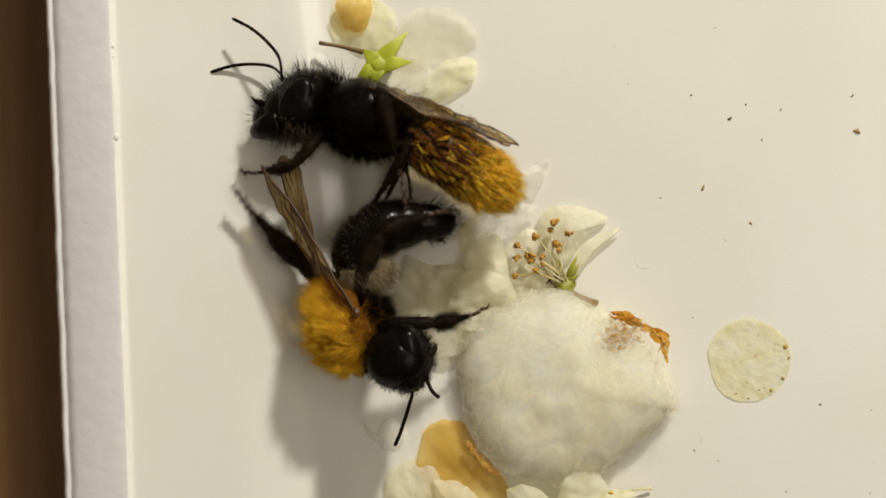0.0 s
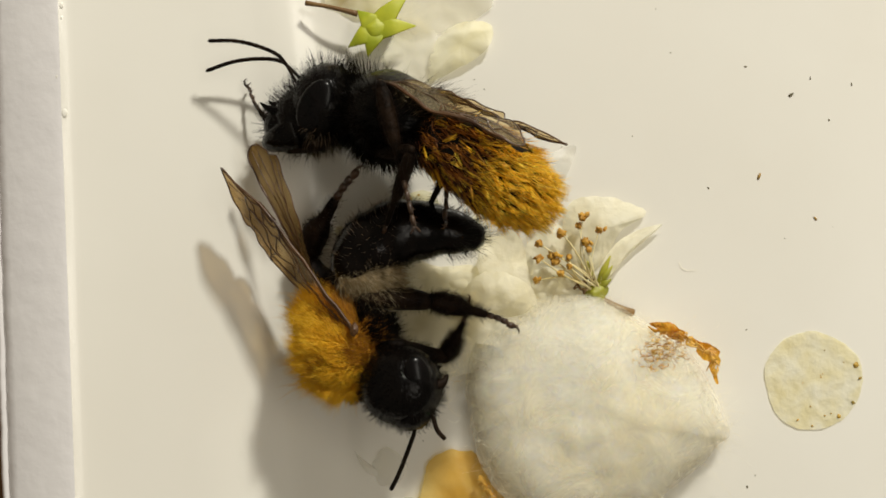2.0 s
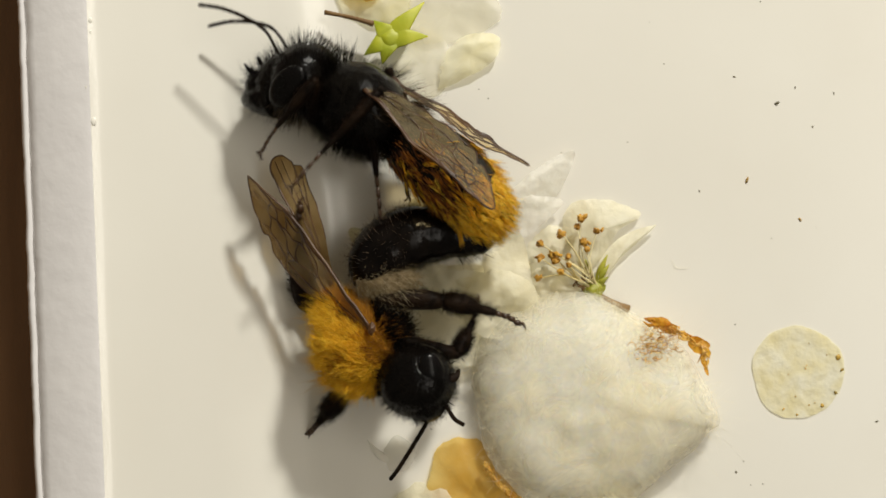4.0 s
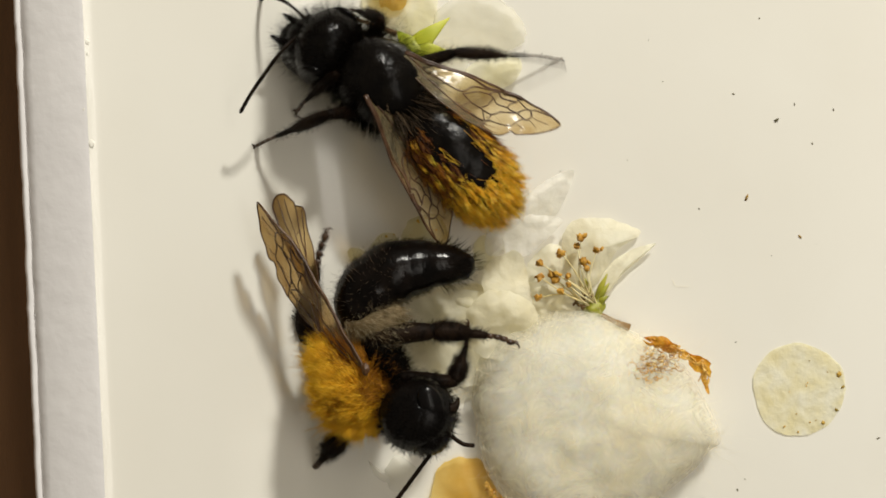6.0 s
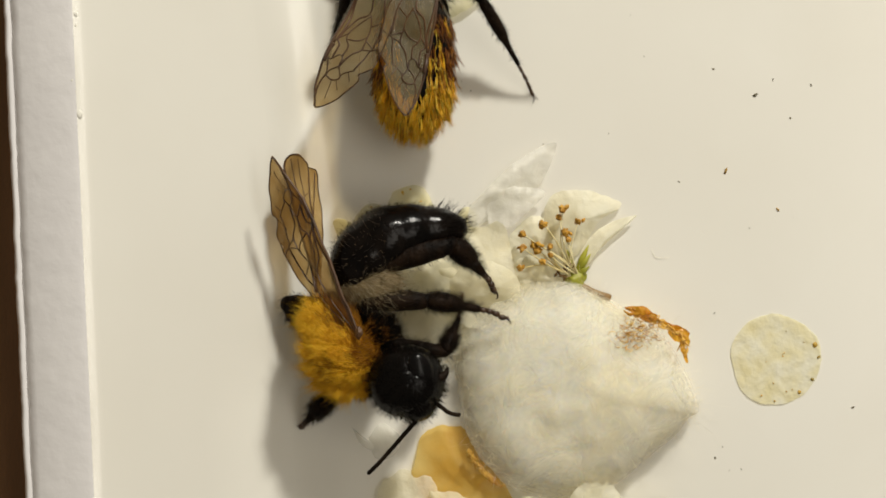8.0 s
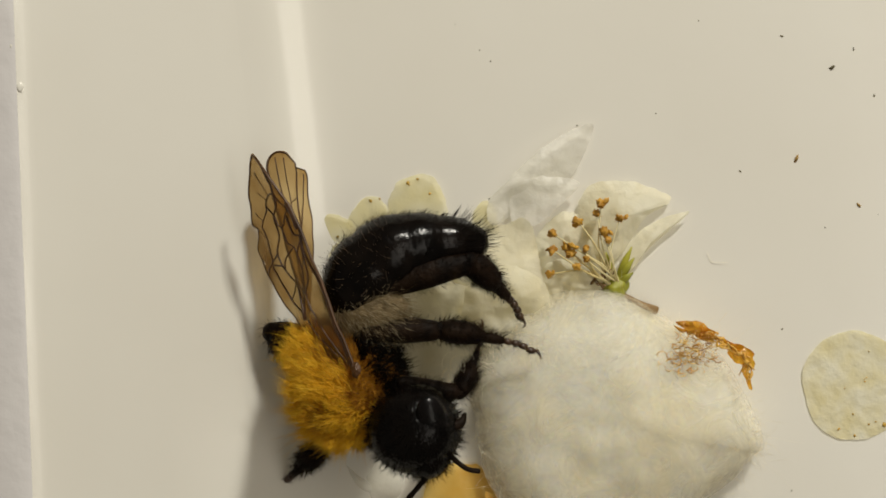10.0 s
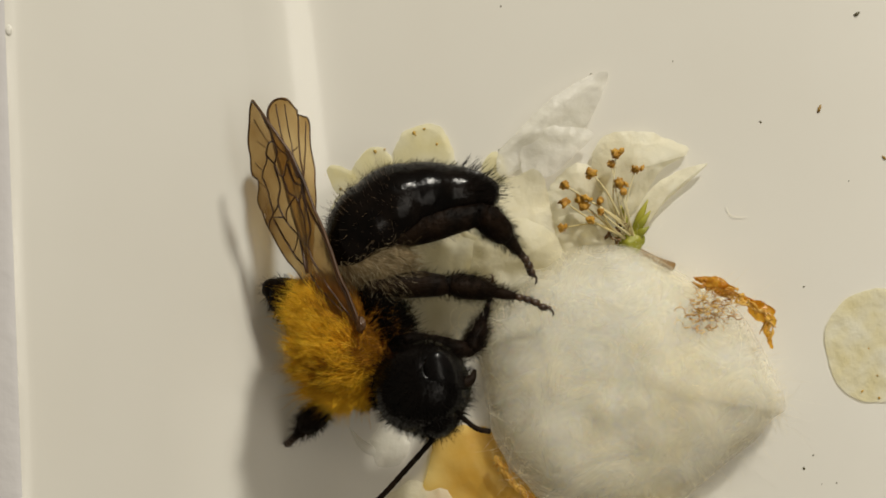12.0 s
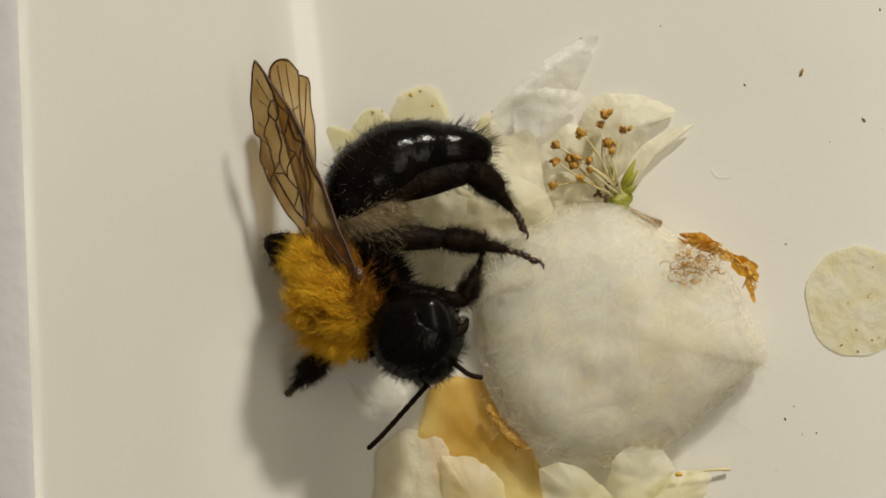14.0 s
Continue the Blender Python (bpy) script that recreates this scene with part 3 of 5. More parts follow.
def mining_bee():
    """Lies on its side. Origin in the middle of the thorax; axes as the tray's at the end of the clip."""
    rng = np.random.default_rng(23)
    bee = empty("mining_bee", "curled bee with plush ochre thorax and shiny black abdomen", "bee")
    t = ball(Geo(), (0.2, 0.0, -0.25), (1.4, 1.65, 1.5), rings=18, seg=26)
    ball(t, (-0.54, 1.07, -0.35), (0.85, 0.8, 0.9))
    thorax = link("thorax", t, PLUSH_SKIN, bee)
    p, w = t.samples(30000, rng)
    front = p @ np.array((0.75, 0.5, 0.1))
    patch = np.array([noise.noise(Vector(q) * 1.1) for q in p])
    worn = np.linalg.norm(p[:, :2] - np.array((-0.35, -0.75)), axis=1) < 0.42
    yellow = (front + rng.normal(size=len(p)) * 0.15 + patch * 0.5 < 0.45) & ~(worn & (rng.random(len(p)) < 0.6))
    dark = ~yellow & (rng.random(len(p)) < 0.9)
    tufts = p[rng.choice(len(p), 300, replace=False)]
    own = np.argmin((tufts**2).sum(1)[None] - 2 * p @ tufts.T, 1)
    comb = np.array((-0.7, 0.45, 0.1)) + (rng.normal(size=(300, 3)) * 0.33)[own] + (tufts[own] - p) * 0.8
    stand = rng.uniform(0.7, 1.25, 300)[own]
    link("plush", hairs(Geo(), p[yellow], (w + comb)[yellow], stand[yellow] * rng.uniform(0.35, 0.75, yellow.sum()), 0.0075, rng, curl=0.55), PLUSH, thorax, "dense ochre-yellow plush")
    link("dark_plush", hairs(Geo(), p[dark], (w + comb)[dark], rng.uniform(0.25, 0.6, dark.sum()), 0.0075, rng, curl=0.55), PLUSH_DARK, thorax, "amber-brown plush")
    link("collar_hair", hairs(Geo(), p[front > 1.1], w[front > 1.1], rng.uniform(0.45, 0.95, (front > 1.1).sum()), 0.014, rng, curl=0.4), BLACK_HAIR, thorax, "black collar hair")
    # head
    hc = np.array((2.45, -1.02, 1.30))
    g = ball(Geo(), (0, 0, 0), (1.45, 1.34, 1.3), rings=18, seg=26, bumps=0.06, freq=1.5)
    ball(g, (0.35, -0.75, 0.1), (0.75, 0.75, 0.85), rings=12, seg=18)
    head = link("head", g, CHITIN, bee)
    head.location = [c * MM for c in hc]
    p, w = g.samples(3200, rng)
    link("head_hair", hairs(Geo(), p, w, rng.uniform(0.1, 0.32, len(p)), 0.007, rng, curl=0.4), BLACK_HAIR, head, "short black hair")
    link("eye", ball(Geo(), (0.52, 0.42, 0.92), (0.5, 0.78, 0.28), Euler((0.2, 0.3, 0.35)).to_matrix(), rings=12, seg=18), EYE, head, "glossy black compound eye")
    link("eye", ball(Geo(), (0.42, 0.35, -0.9), (0.45, 0.85, 0.38), rings=12, seg=18), EYE, head, "glossy black compound eye")
    md = tube(Geo(), spline([(0.9, 0.1, 0.5), (1.35, 0.25, 0.45), (1.5, 0.55, 0.35)], 8), [0.2, 0.16, 0.05], 8)
    link("mandible", md, LEG, head)
    antennae = []
    for pts in ([(0, 0, 0), (-0.25, -0.3, 0.1), (-0.95, -1.1, 0.05), (-1.6, -1.85, -0.1), (-2.05, -2.3, -0.2)], [(0, 0, 0), (0.2, -0.1, 0.1), (0.55, -0.35, 0.1), (0.95, -0.45, 0.0)]):
        antennae.append(link("antenna", antenna_mesh(pts, 0.086), LEG, head))
    antennae[0].location = [c * MM for c in (np.array((3.00, -2.18, 1.5)) - hc)]
    antennae[1].location = [c * MM for c in (np.array((3.46, -1.82, 1.5)) - hc)]
    # abdomen
    spine = [(0.48, 2.24, -0.10), (0.57, 3.33, 0.00), (1.48, 4.24, 0.00), (2.73, 4.62, -0.10), (3.98, 4.68, -0.20), (4.71, 4.49, -0.30)]
    ab = abdomen_mesh(spine, [0.7, 1.1, 1.22, 1.12, 0.88, 0.62, 0.34], 1.0)
    abdomen = link("abdomen", ab, SEGMENT, bee, "shiny black segmented abdomen")
    p, w = ab.samples(2600, rng)
    tip = np.array(spine[-1])
    along = np.array((0.8, 0.1, 0))
    near = np.linalg.norm(p - tip, axis=1)
    length = np.where(near < 1.6, 0.5, 0.2) * rng.uniform(0.6, 1.2, len(p))
    bare = (w[:, 2] > 0.55) & (near > 1.5) & (rng.random(len(p)) < 0.8)
    link("abdomen_hair", hairs(Geo(), p[~bare], (w + along)[~bare], length[~bare], 0.0065, rng, curl=0.3), BLACK_HAIR, abdomen, "sparse black hair")
    base = (near > 3.4) & (rng.random(len(p)) < 0.4)
    link("waist_hair", hairs(Geo(), p[base], w[base], rng.uniform(0.2, 0.42, base.sum()), 0.0055, rng, curl=0.5), BROWN_HAIR, abdomen, "brownish hair towards the waist")
    # pale tuft between waist and hind thigh
    tf = ball(Geo(), (1.04, 2.48, 0.40), (1.15, 0.75, 0.5), bumps=0.25, freq=1.6)
    p, w = tf.samples(2600, rng)
    hairs(tf, p, w + np.array((0.9, -0.5, 0)), rng.uniform(0.2, 0.6, 2600), 0.006, rng, curl=0.6)
    link("tuft", tf, PALE_HAIR, bee, "pale straw-coloured tuft of pollen hair")
    # shiny wing joint
    link("wing_joint", ball(Geo(), (0.66, 0.80, 1.50), (0.14, 0.24, 0.16), bumps=0.4, freq=2), VEIN, bee, "brown wing joint")
    wings = []
    for base_at, tip_at, roll, length, side in (((0.63, 0.80, 1.50), (-2.58, 7.25, 0.0), -46, 7.65, -1), ((-1.01, 2.24, 0.30), (-2.22, 7.42, -0.6), -20, 5.5, 1)):
        m, v = wing_mesh(length, 1.3 + roll, -1.02 if side < 0 else 0.85, side > 0)
        wing = link("forewing", m, WING, bee, "folded smoky brown forewing")
        link("venation", v, VEIN, wing, "dark brown veins")
        way = np.array(tip_at) - np.array(base_at)
        turn = aim(way, (0, 0, 1)).to_4x4() @ Matrix.Rotation(radians(roll), 4, "X")
        wing.matrix_basis = Matrix.Translation([c * MM for c in base_at]) @ turn
        wings.append(wing)
    legs = {}
    for name, hip, l1, l2, thick in (("hind", (1.33, 3.24, 0.40), 2.9, 3.0, 0.5), ("middle", (0.69, 1.85, 0.60), 2.5, 3.2, 0.42), ("front", (1.84, 0.34, 0.70), 2.0, 2.3, 0.32),
                                     ("far_hind", (0.40, 1.23, -1.10), 2.8, 4.3, 0.56), ("far_middle", (-0.27, -0.02, -1.40), 2.0, 2.2, 0.36), ("far_front", (0.09, -1.04, -1.20), 1.2, 2.5, 0.46)):
        th, sh = leg_parts(bee, l1, l2, thick, 70 + len(legs), scopa=0.4)
        legs[name] = (th, sh, hip, l1, l2)
    return bee, head, abdomen, wings, antennae, legs


MASON = mason_bee()
MINING = mining_bee()
rim_pimples()


# ---------------------------------------------------------------- cotton
def cotton_ball():
    rng = np.random.default_rng(5)
    thing = empty("cotton_ball", "damp white cotton wool ball with amber-stained fibres", "cotton ball")
    cx, cy = (4.89, -5.49)
    out = [(0.24, -4.79), (0.63, -3.01), (2.20, -1.75), (4.70, -1.06), (6.76, -2.09), (8.65, -3.30), (9.62, -4.92), (10.16, -6.30), (9.75, -6.75),
           (8.73, -7.81), (7.12, -9.08), (5.42, -9.95), (2.75, -9.58), (0.97, -7.65)]
    o = spline([*out, out[0]], 73)[:-1]
    c = o.mean(0)
    core = Geo()
    rings, n = 22, len(o)
    verts = [(c[0], c[1], 2.05)]
    for i in range(1, rings + 1):
        s = i / rings
        for q in o:
            x, y = c + (q - c) * math.sin(s * math.pi / 2)
            x, y = c + (np.array((x, y)) - c) * 0.93
            z = 2.0 * math.cos(s * math.pi / 2) ** 0.75
            k = noise.noise(Vector((x * 0.45, y * 0.45, 2))) * 0.28 + noise.noise(Vector((x * 1.2, y * 1.2, 4))) * 0.11
            verts.append((x, y, max(z + k * (1 - s**4), 0.0)))
    faces = [(0, 1 + k, 1 + (k + 1) % n) for k in range(n)]
    for i in range(rings - 1):
        faces += [(1 + i * n + k, 1 + (i + 1) * n + k, 1 + (i + 1) * n + (k + 1) % n, 1 + i * n + (k + 1) % n) for k in range(n)]
    core.add(verts, faces)
    link("core", core, COTTON, thing)
    for k, grow in enumerate((1.01, 1.03, 1.05, 1.075)):
        g = Geo()
        g.v = [(c[0] + (x - c[0]) * (grow + 0.03 * noise.noise(Vector((x, y, z + 3 * k)))), c[1] + (y - c[1]) * (grow + 0.03 * noise.noise(Vector((y, x, z + 3 * k)))),
                max(z + 0.06 + (0.09 + 0.05 * noise.noise(Vector((x * 0.9, y * 0.9, k * 5)))) * k, 0.03 + 0.02 * k)) for x, y, z in core.v]
        g.f = list(core.f)
        link("gauze", g, GAUZE, thing, "loose web of white fibres")["kind"] = "stuff"
    p, w = core.samples(7000, rng)
    p = p + w * rng.uniform(0, 0.62, len(p))[:, None] ** 1.5
    fib, yel = Geo(), Geo()
    for a, nrm in zip(p, w):
        swirl = np.cross(nrm, (a[0] - c[0], a[1] - c[1], 0.3))
        d = swirl / (np.linalg.norm(swirl) + 1e-6) * 0.8 + rng.normal(size=3) * 0.8
        d -= nrm * (d @ nrm)
        d /= np.linalg.norm(d) + 1e-6
        e = np.cross(nrm, d)
        length, curve, up = rng.uniform(0.7, 2.8), rng.normal() * 0.9, rng.uniform(0.0, 0.09)
        wave, phase = rng.uniform(0.02, 0.12), rng.uniform(0, 6.3)
        pts = []
        for s in np.linspace(-0.5, 0.5, 9):
            q = a + d * s * length + e * curve * (s * s - 0.1) * length + nrm * (up - 0.28 * length * s * s * 0.5) + e * wave * math.sin(9 * s + phase)
            q[2] = max(q[2], 0.02)
            pts.append(q)
        stain = 0.75 if a[0] < c[0] - 3.2 and a[1] < c[1] + 1.2 else min(max((c[1] - 0.5 - a[1]) * 0.12, 0.06), 0.5)
        thick = rng.uniform(0.002, 0.0062)
        tube(yel if rng.random() < stain else fib, pts, [thick * 0.5, thick, thick * 0.5], 3)
    for k in range(1100):
        u, f = rng.integers(len(o)), rng.random()
        a = o[u] * (1 - f) + o[(u + 1) % len(o)] * f
        d = (a - c) / np.linalg.norm(a - c)
        q = np.array((a[0], a[1], rng.uniform(0.05, 1.6))) - np.array((d[0], d[1], 0)) * rng.uniform(0.2, 0.8)
        g = rng.normal(size=3) * rng.uniform(0.3, 0.8)
        pts = spline([q, q + np.array((d[0], d[1], 0)) * 0.2 + g * 0.35, q + np.array((d[0], d[1], 0)) * 0.2 + g * 0.8], 6)
        pts[:, 2] = np.maximum(pts[:, 2], 0.02)
        tube(yel if k % 4 == 0 else fib, pts, [0.0035, 0.002], 3)
    # loose curls where the bee's jaws pull at the ball
    mouth = np.array((-0.20, -4.08, 2.6))
    for k in range(26):
        a = mouth + rng.normal(size=3) * (0.2, 0.4, 0.3)
        r, ph, tilt = rng.uniform(0.15, 0.5), rng.uniform(0, 6.3), rng.normal(size=3) * 0.5
        pts = [a + r * np.array((math.cos(ph + u), math.sin(ph + u), tilt[0] * math.sin(u))) + tilt * 0.12 * u for u in np.linspace(0, rng.uniform(1.5, 4.5), 10)]
        tube(fib if k % 3 else yel, pts, [0.003, 0.0045, 0.002], 4)
    link("fibre_fleece", fib, FIBRE, thing)["kind"] = "stuff"
    link("yellowed_fleece", yel, FIBRE_YELLOW, thing, "yellowed fibres")["kind"] = "stuff"
    # amber crusts
    for pts, r, z in (([(7.21, -2.30), (8.02, -2.53), (8.83, -3.07), (9.37, -3.42), (9.41, -4.23)], 0.15, 1.3),
                      ([(0.88, -8.00), (1.24, -8.54), (1.78, -9.07), (2.27, -9.39)], 0.12, 0.9)):
        g = Geo()
        line = spline([(*q, z) for q in pts], 40)
        for j in range(44 if z > 1 else 110):
            i = rng.integers(1, 39)
            a, b = line[i] + rng.normal(size=3) * r * 0.6, line[max(i - rng.integers(2, 8), 0)] + rng.normal(size=3) * r * 0.6
            tube(g, spline([a, (a + b) / 2 + rng.normal(size=3) * r * 0.5, b], 9), [r * 0.1, r * rng.uniform(0.2, 0.55) * (1 if z > 1 else 0.45), r * 0.15], 6, 0.45)
        link("amber_crust", g, CRUST, thing, "dried amber sugar crust")
    for pts, z in ((((7.21, -2.27), (7.75, -2.19), (8.38, -2.55), (8.29, -2.84), (7.61, -2.59)), 1.35),
                   (((8.29, -2.62), (8.92, -2.83), (9.47, -3.05), (9.51, -3.62), (9.08, -3.55), (8.61, -3.01)), 1.25),
                   (((9.23, -3.62), (9.51, -3.62), (9.59, -4.37), (9.41, -4.23)), 1.05)):
        g = sheet(Geo(), pts, 0.05, 0.45, 2.4, z * 7, 9, ragged=0.5)
        g.v = [(x, y, zz + z) for x, y, zz in g.v]
        link("amber_film", g, SYRUP, thing, "thin film of dried amber syrup")
    g = Geo()
    m = np.array((7.36, -3.16, 1.95))
    for _ in range(170):
        a = m + np.clip(rng.normal(size=3) * 0.5, -1.1, 1.1) * (0.9, 0.6, 0.2)
        a[2] -= (a[0] - m[0]) * 0.3
        r, ph, turn = rng.uniform(0.05, 0.16), rng.uniform(0, 6.3), rng.uniform(1.5, 4.5)
        curl = [a + r * np.array((math.cos(ph + q), 0.7 * math.sin(ph + q), 0.5 * math.sin(ph * 3 + q))) for q in np.linspace(0, turn, 9)]
        tube(g, curl, [0.006, rng.uniform(0.008, 0.028), rng.uniform(0.006, 0.018), 0.005], 4)
    link("tangle", g, TANGLE, thing, "tangle of amber-brown fibres")
    return thing


cotton_ball()


# ---------------------------------------------------------------- petals and blossoms
def petal(name, outline, mat, label, z=0.05, bulge=0.25, ripple=0.2, lift=None, seed=0.0, spots=(), group="fallen petals", rim=0.0, ragged=0.08):
    xs = np.array(outline)
    c = xs.mean(0)
    g = sheet(Geo(), [(x - c[0], y - c[1]) for x, y in outline], bulge, ripple, 0.6, seed, 9, lift, rim, ragged)
    low = min(v[2] for v in g.v)
    g.v = [(x, y, zz - low + 0.02) for x, y, zz in g.v]
    ob = link(name, g, mat)
    ob.location = (c[0] * MM, c[1] * MM, z * MM)
    tagged(ob, label, "petal", group)
    rng = random.Random(int(seed * 10) + 3)
    for x, y, r in spots:
        near = min(g.v, key=lambda v: (v[0] + c[0] - x) ** 2 + (v[1] + c[1] - y) ** 2)
        s = ball(Geo(), (x - c[0], y - c[1], near[2] + 0.01), (r * rng.uniform(0.5, 1), r * rng.uniform(0.35, 0.9), 0.018), Euler((0, 0, rng.uniform(0, 3))).to_matrix(), rings=6, seg=12, bumps=0.9, freq=2.3)
        link("spot", s, STAIN, ob, "ochre spot")
    return ob


def flat_petals():
    cx, cy = (13.40, -4.42)
    ring = []
    for k in range(16):
        a = 2 * math.pi * k / 16
        r = 1.84 * (1 + 0.025 * math.sin(3 * a + 1) + 0.015 * math.sin(5 * a))
        ring.append((cx + r * math.cos(a), cy + r * math.sin(a)))
    rng = random.Random(4)
    spots = [(cx + r * math.cos(a), cy + r * math.sin(a), s) for r, a, s in
             [(1.7, 0.35, 0.14), (1.75, 0.05, 0.09), (1.7, -0.5, 0.12), (1.65, -0.95, 0.13), (1.7, -1.6, 0.07), (1.6, -1.95, 0.08)]
             + [(rng.uniform(0.1, 1.5), rng.uniform(0, 6.28), rng.uniform(0.02, 0.045)) for _ in range(9)]]
    petal("round_petal", ring, PETAL_ROUND, "flat round cream petal with ochre spots lying on the tray", 0.005, 0.02, 0.05, seed=1.0, spots=spots, ragged=0.025)
    for k, (pts, spots) in enumerate([
            ([(-4.84, 0.90), (-4.41, 1.36), (-3.79, 1.17), (-3.52, 0.55), (-4.23, 0.45)], [(-4.13, 0.58, 0.05), (-4.63, 1.02, 0.03)]),
            ([(-3.79, 1.26), (-3.26, 1.94), (-2.63, 1.80), (-2.28, 0.91), (-3.16, 0.19), (-3.88, 0.37)], [(-3.03, 1.80, 0.07), (-2.72, 1.87, 0.05)]),
            ([(-2.46, 1.80), (-2.01, 2.51), (-1.12, 2.61), (-0.59, 2.07), (-0.67, 1.09), (-2.10, 0.73)], [(-1.76, 2.39, 0.1), (-1.03, 2.04, 0.05), (-1.44, 2.53, 0.06)]),
            ([(-4.41, 0.01), (-4.05, 0.45), (-3.16, 0.37), (-3.16, -0.88), (-4.23, -0.88)], []),
            ([(0.43, 1.45), (0.75, 1.81), (1.15, 1.60), (1.20, 0.57), (0.58, 0.56)], [])]):
        petal("cream_petal", pts, PETAL_YELLOW, "small cream petal with dark spots under the bee", 0.02, 0.02, 0.1, seed=2.0 + k, spots=spots, ragged=0.14)
    # thin wet petals
    petal("wet_petal", [(0.93, 1.81), (2.18, 3.07), (3.07, 3.79), (4.41, 4.37), (3.97, 2.90), (3.43, 2.36), (2.00, 1.46), (0.94, 0.92)], PETAL_CLEAR,
          "thin wet translucent white petal", 0.05, 0.2, 0.4, seed=8.0)
    petal("wet_petal", [(1.61, 1.60), (1.91, 2.50), (2.89, 2.63), (3.90, 2.40), (3.52, 1.83), (2.63, 1.02), (1.83, 0.93)], PETAL_CLEAR,
          "thin wet translucent white petal", 0.3, 0.15, 0.3, seed=9.0)
    petal("wet_petal", [(1.20, 0.92), (2.19, 1.11), (2.64, 0.04), (2.64, -1.21), (1.66, -1.75), (0.94, -0.86), (0.76, 0.21)], PETAL,
          "crumpled wet white petal", 0.45, 0.2, 0.4, seed=10.0)
    # larger petals between the bee's legs and the cotton
    petal("white_petal", [(-2.62, -2.12), (-2.09, -0.87), (-0.67, -0.33), (1.12, -0.68), (2.20, -1.75), (1.13, -3.72), (-1.01, -4.26), (-2.44, -3.73)], PETAL,
          "crumpled white petal beside the cotton", 0.02, 0.25, 0.55, seed=11.0)
    petal("white_petal", [(0.05, -1.22), (1.12, -0.33), (2.64, -0.86), (2.91, -2.10), (1.67, -3.00), (0.24, -2.65)], PETAL,
          "crumpled white petal beside the cotton", 0.55, 0.25, 0.55, seed=12.0)
    petal("white_petal", [(-1.92, 0.37), (-0.67, -0.16), (0.76, -0.15), (1.12, -1.22), (-0.66, -1.40), (-2.09, -0.87)], PETAL,
          "crumpled white petal under the bee", 0.02, 0.25, 0.55, seed=13.0)
    # bottom petals
    petal("white_petal", [(-2.77, -10.95), (-2.74, -9.61), (-1.83, -8.85), (-0.78, -8.94), (-0.29, -10.36), (-0.47, -12.08), (-1.04, -13.42), (-2.37, -12.66)], PETAL,
          "broad white petal at the cotton's foot", 0.05, 0.25, 0.35, seed=14.0)
    petal("amber_petal", [(-1.40, -8.95), (-0.85, -7.30), (0.53, -7.02), (1.41, -8.45), (2.56, -9.77), (2.76, -11.49), (1.24, -12.64), (-0.29, -11.51)], PETAL_AMBER,
          "petal soaked amber by sugar water at the cotton's foot", 0.03, 0.12, 0.3, seed=15.0)
    petal("amber_petal", [(-0.68, -9.60), (0.65, -9.78), (1.42, -10.73), (1.44, -12.64), (-0.28, -13.03)], PETAL_YELLOW,
          "yellowed petal at the cotton's foot", 0.35, 0.3, 0.3, seed=16.0)
    petal("petal_scrap", [(-3.84, -7.11), (-3.36, -7.52), (-2.75, -7.94), (-3.16, -8.02), (-3.55, -7.71)], PETAL_CLEAR, "torn clear scrap of petal", 0.02, 0.08, 0.15, seed=17.0)
    petal("petal_scrap", [(-3.17, -7.52), (-2.60, -6.95), (-1.84, -7.51), (-2.21, -8.28), (-2.88, -8.38)], PETAL_CLEAR, "torn clear scrap of petal", 0.02, 0.08, 0.15, seed=18.0)


flat_petals()


def petal_part(thing, outline, mat, z, bulge, ripple, seed, lift=None):
    g = sheet(Geo(), outline, bulge, ripple, 0.7, seed, 9, lift, 0.0, 0.09)
    g.v = [(x, y, max(zz + z, 0.03)) for x, y, zz in g.v]
    return link("petal", g, mat, thing)


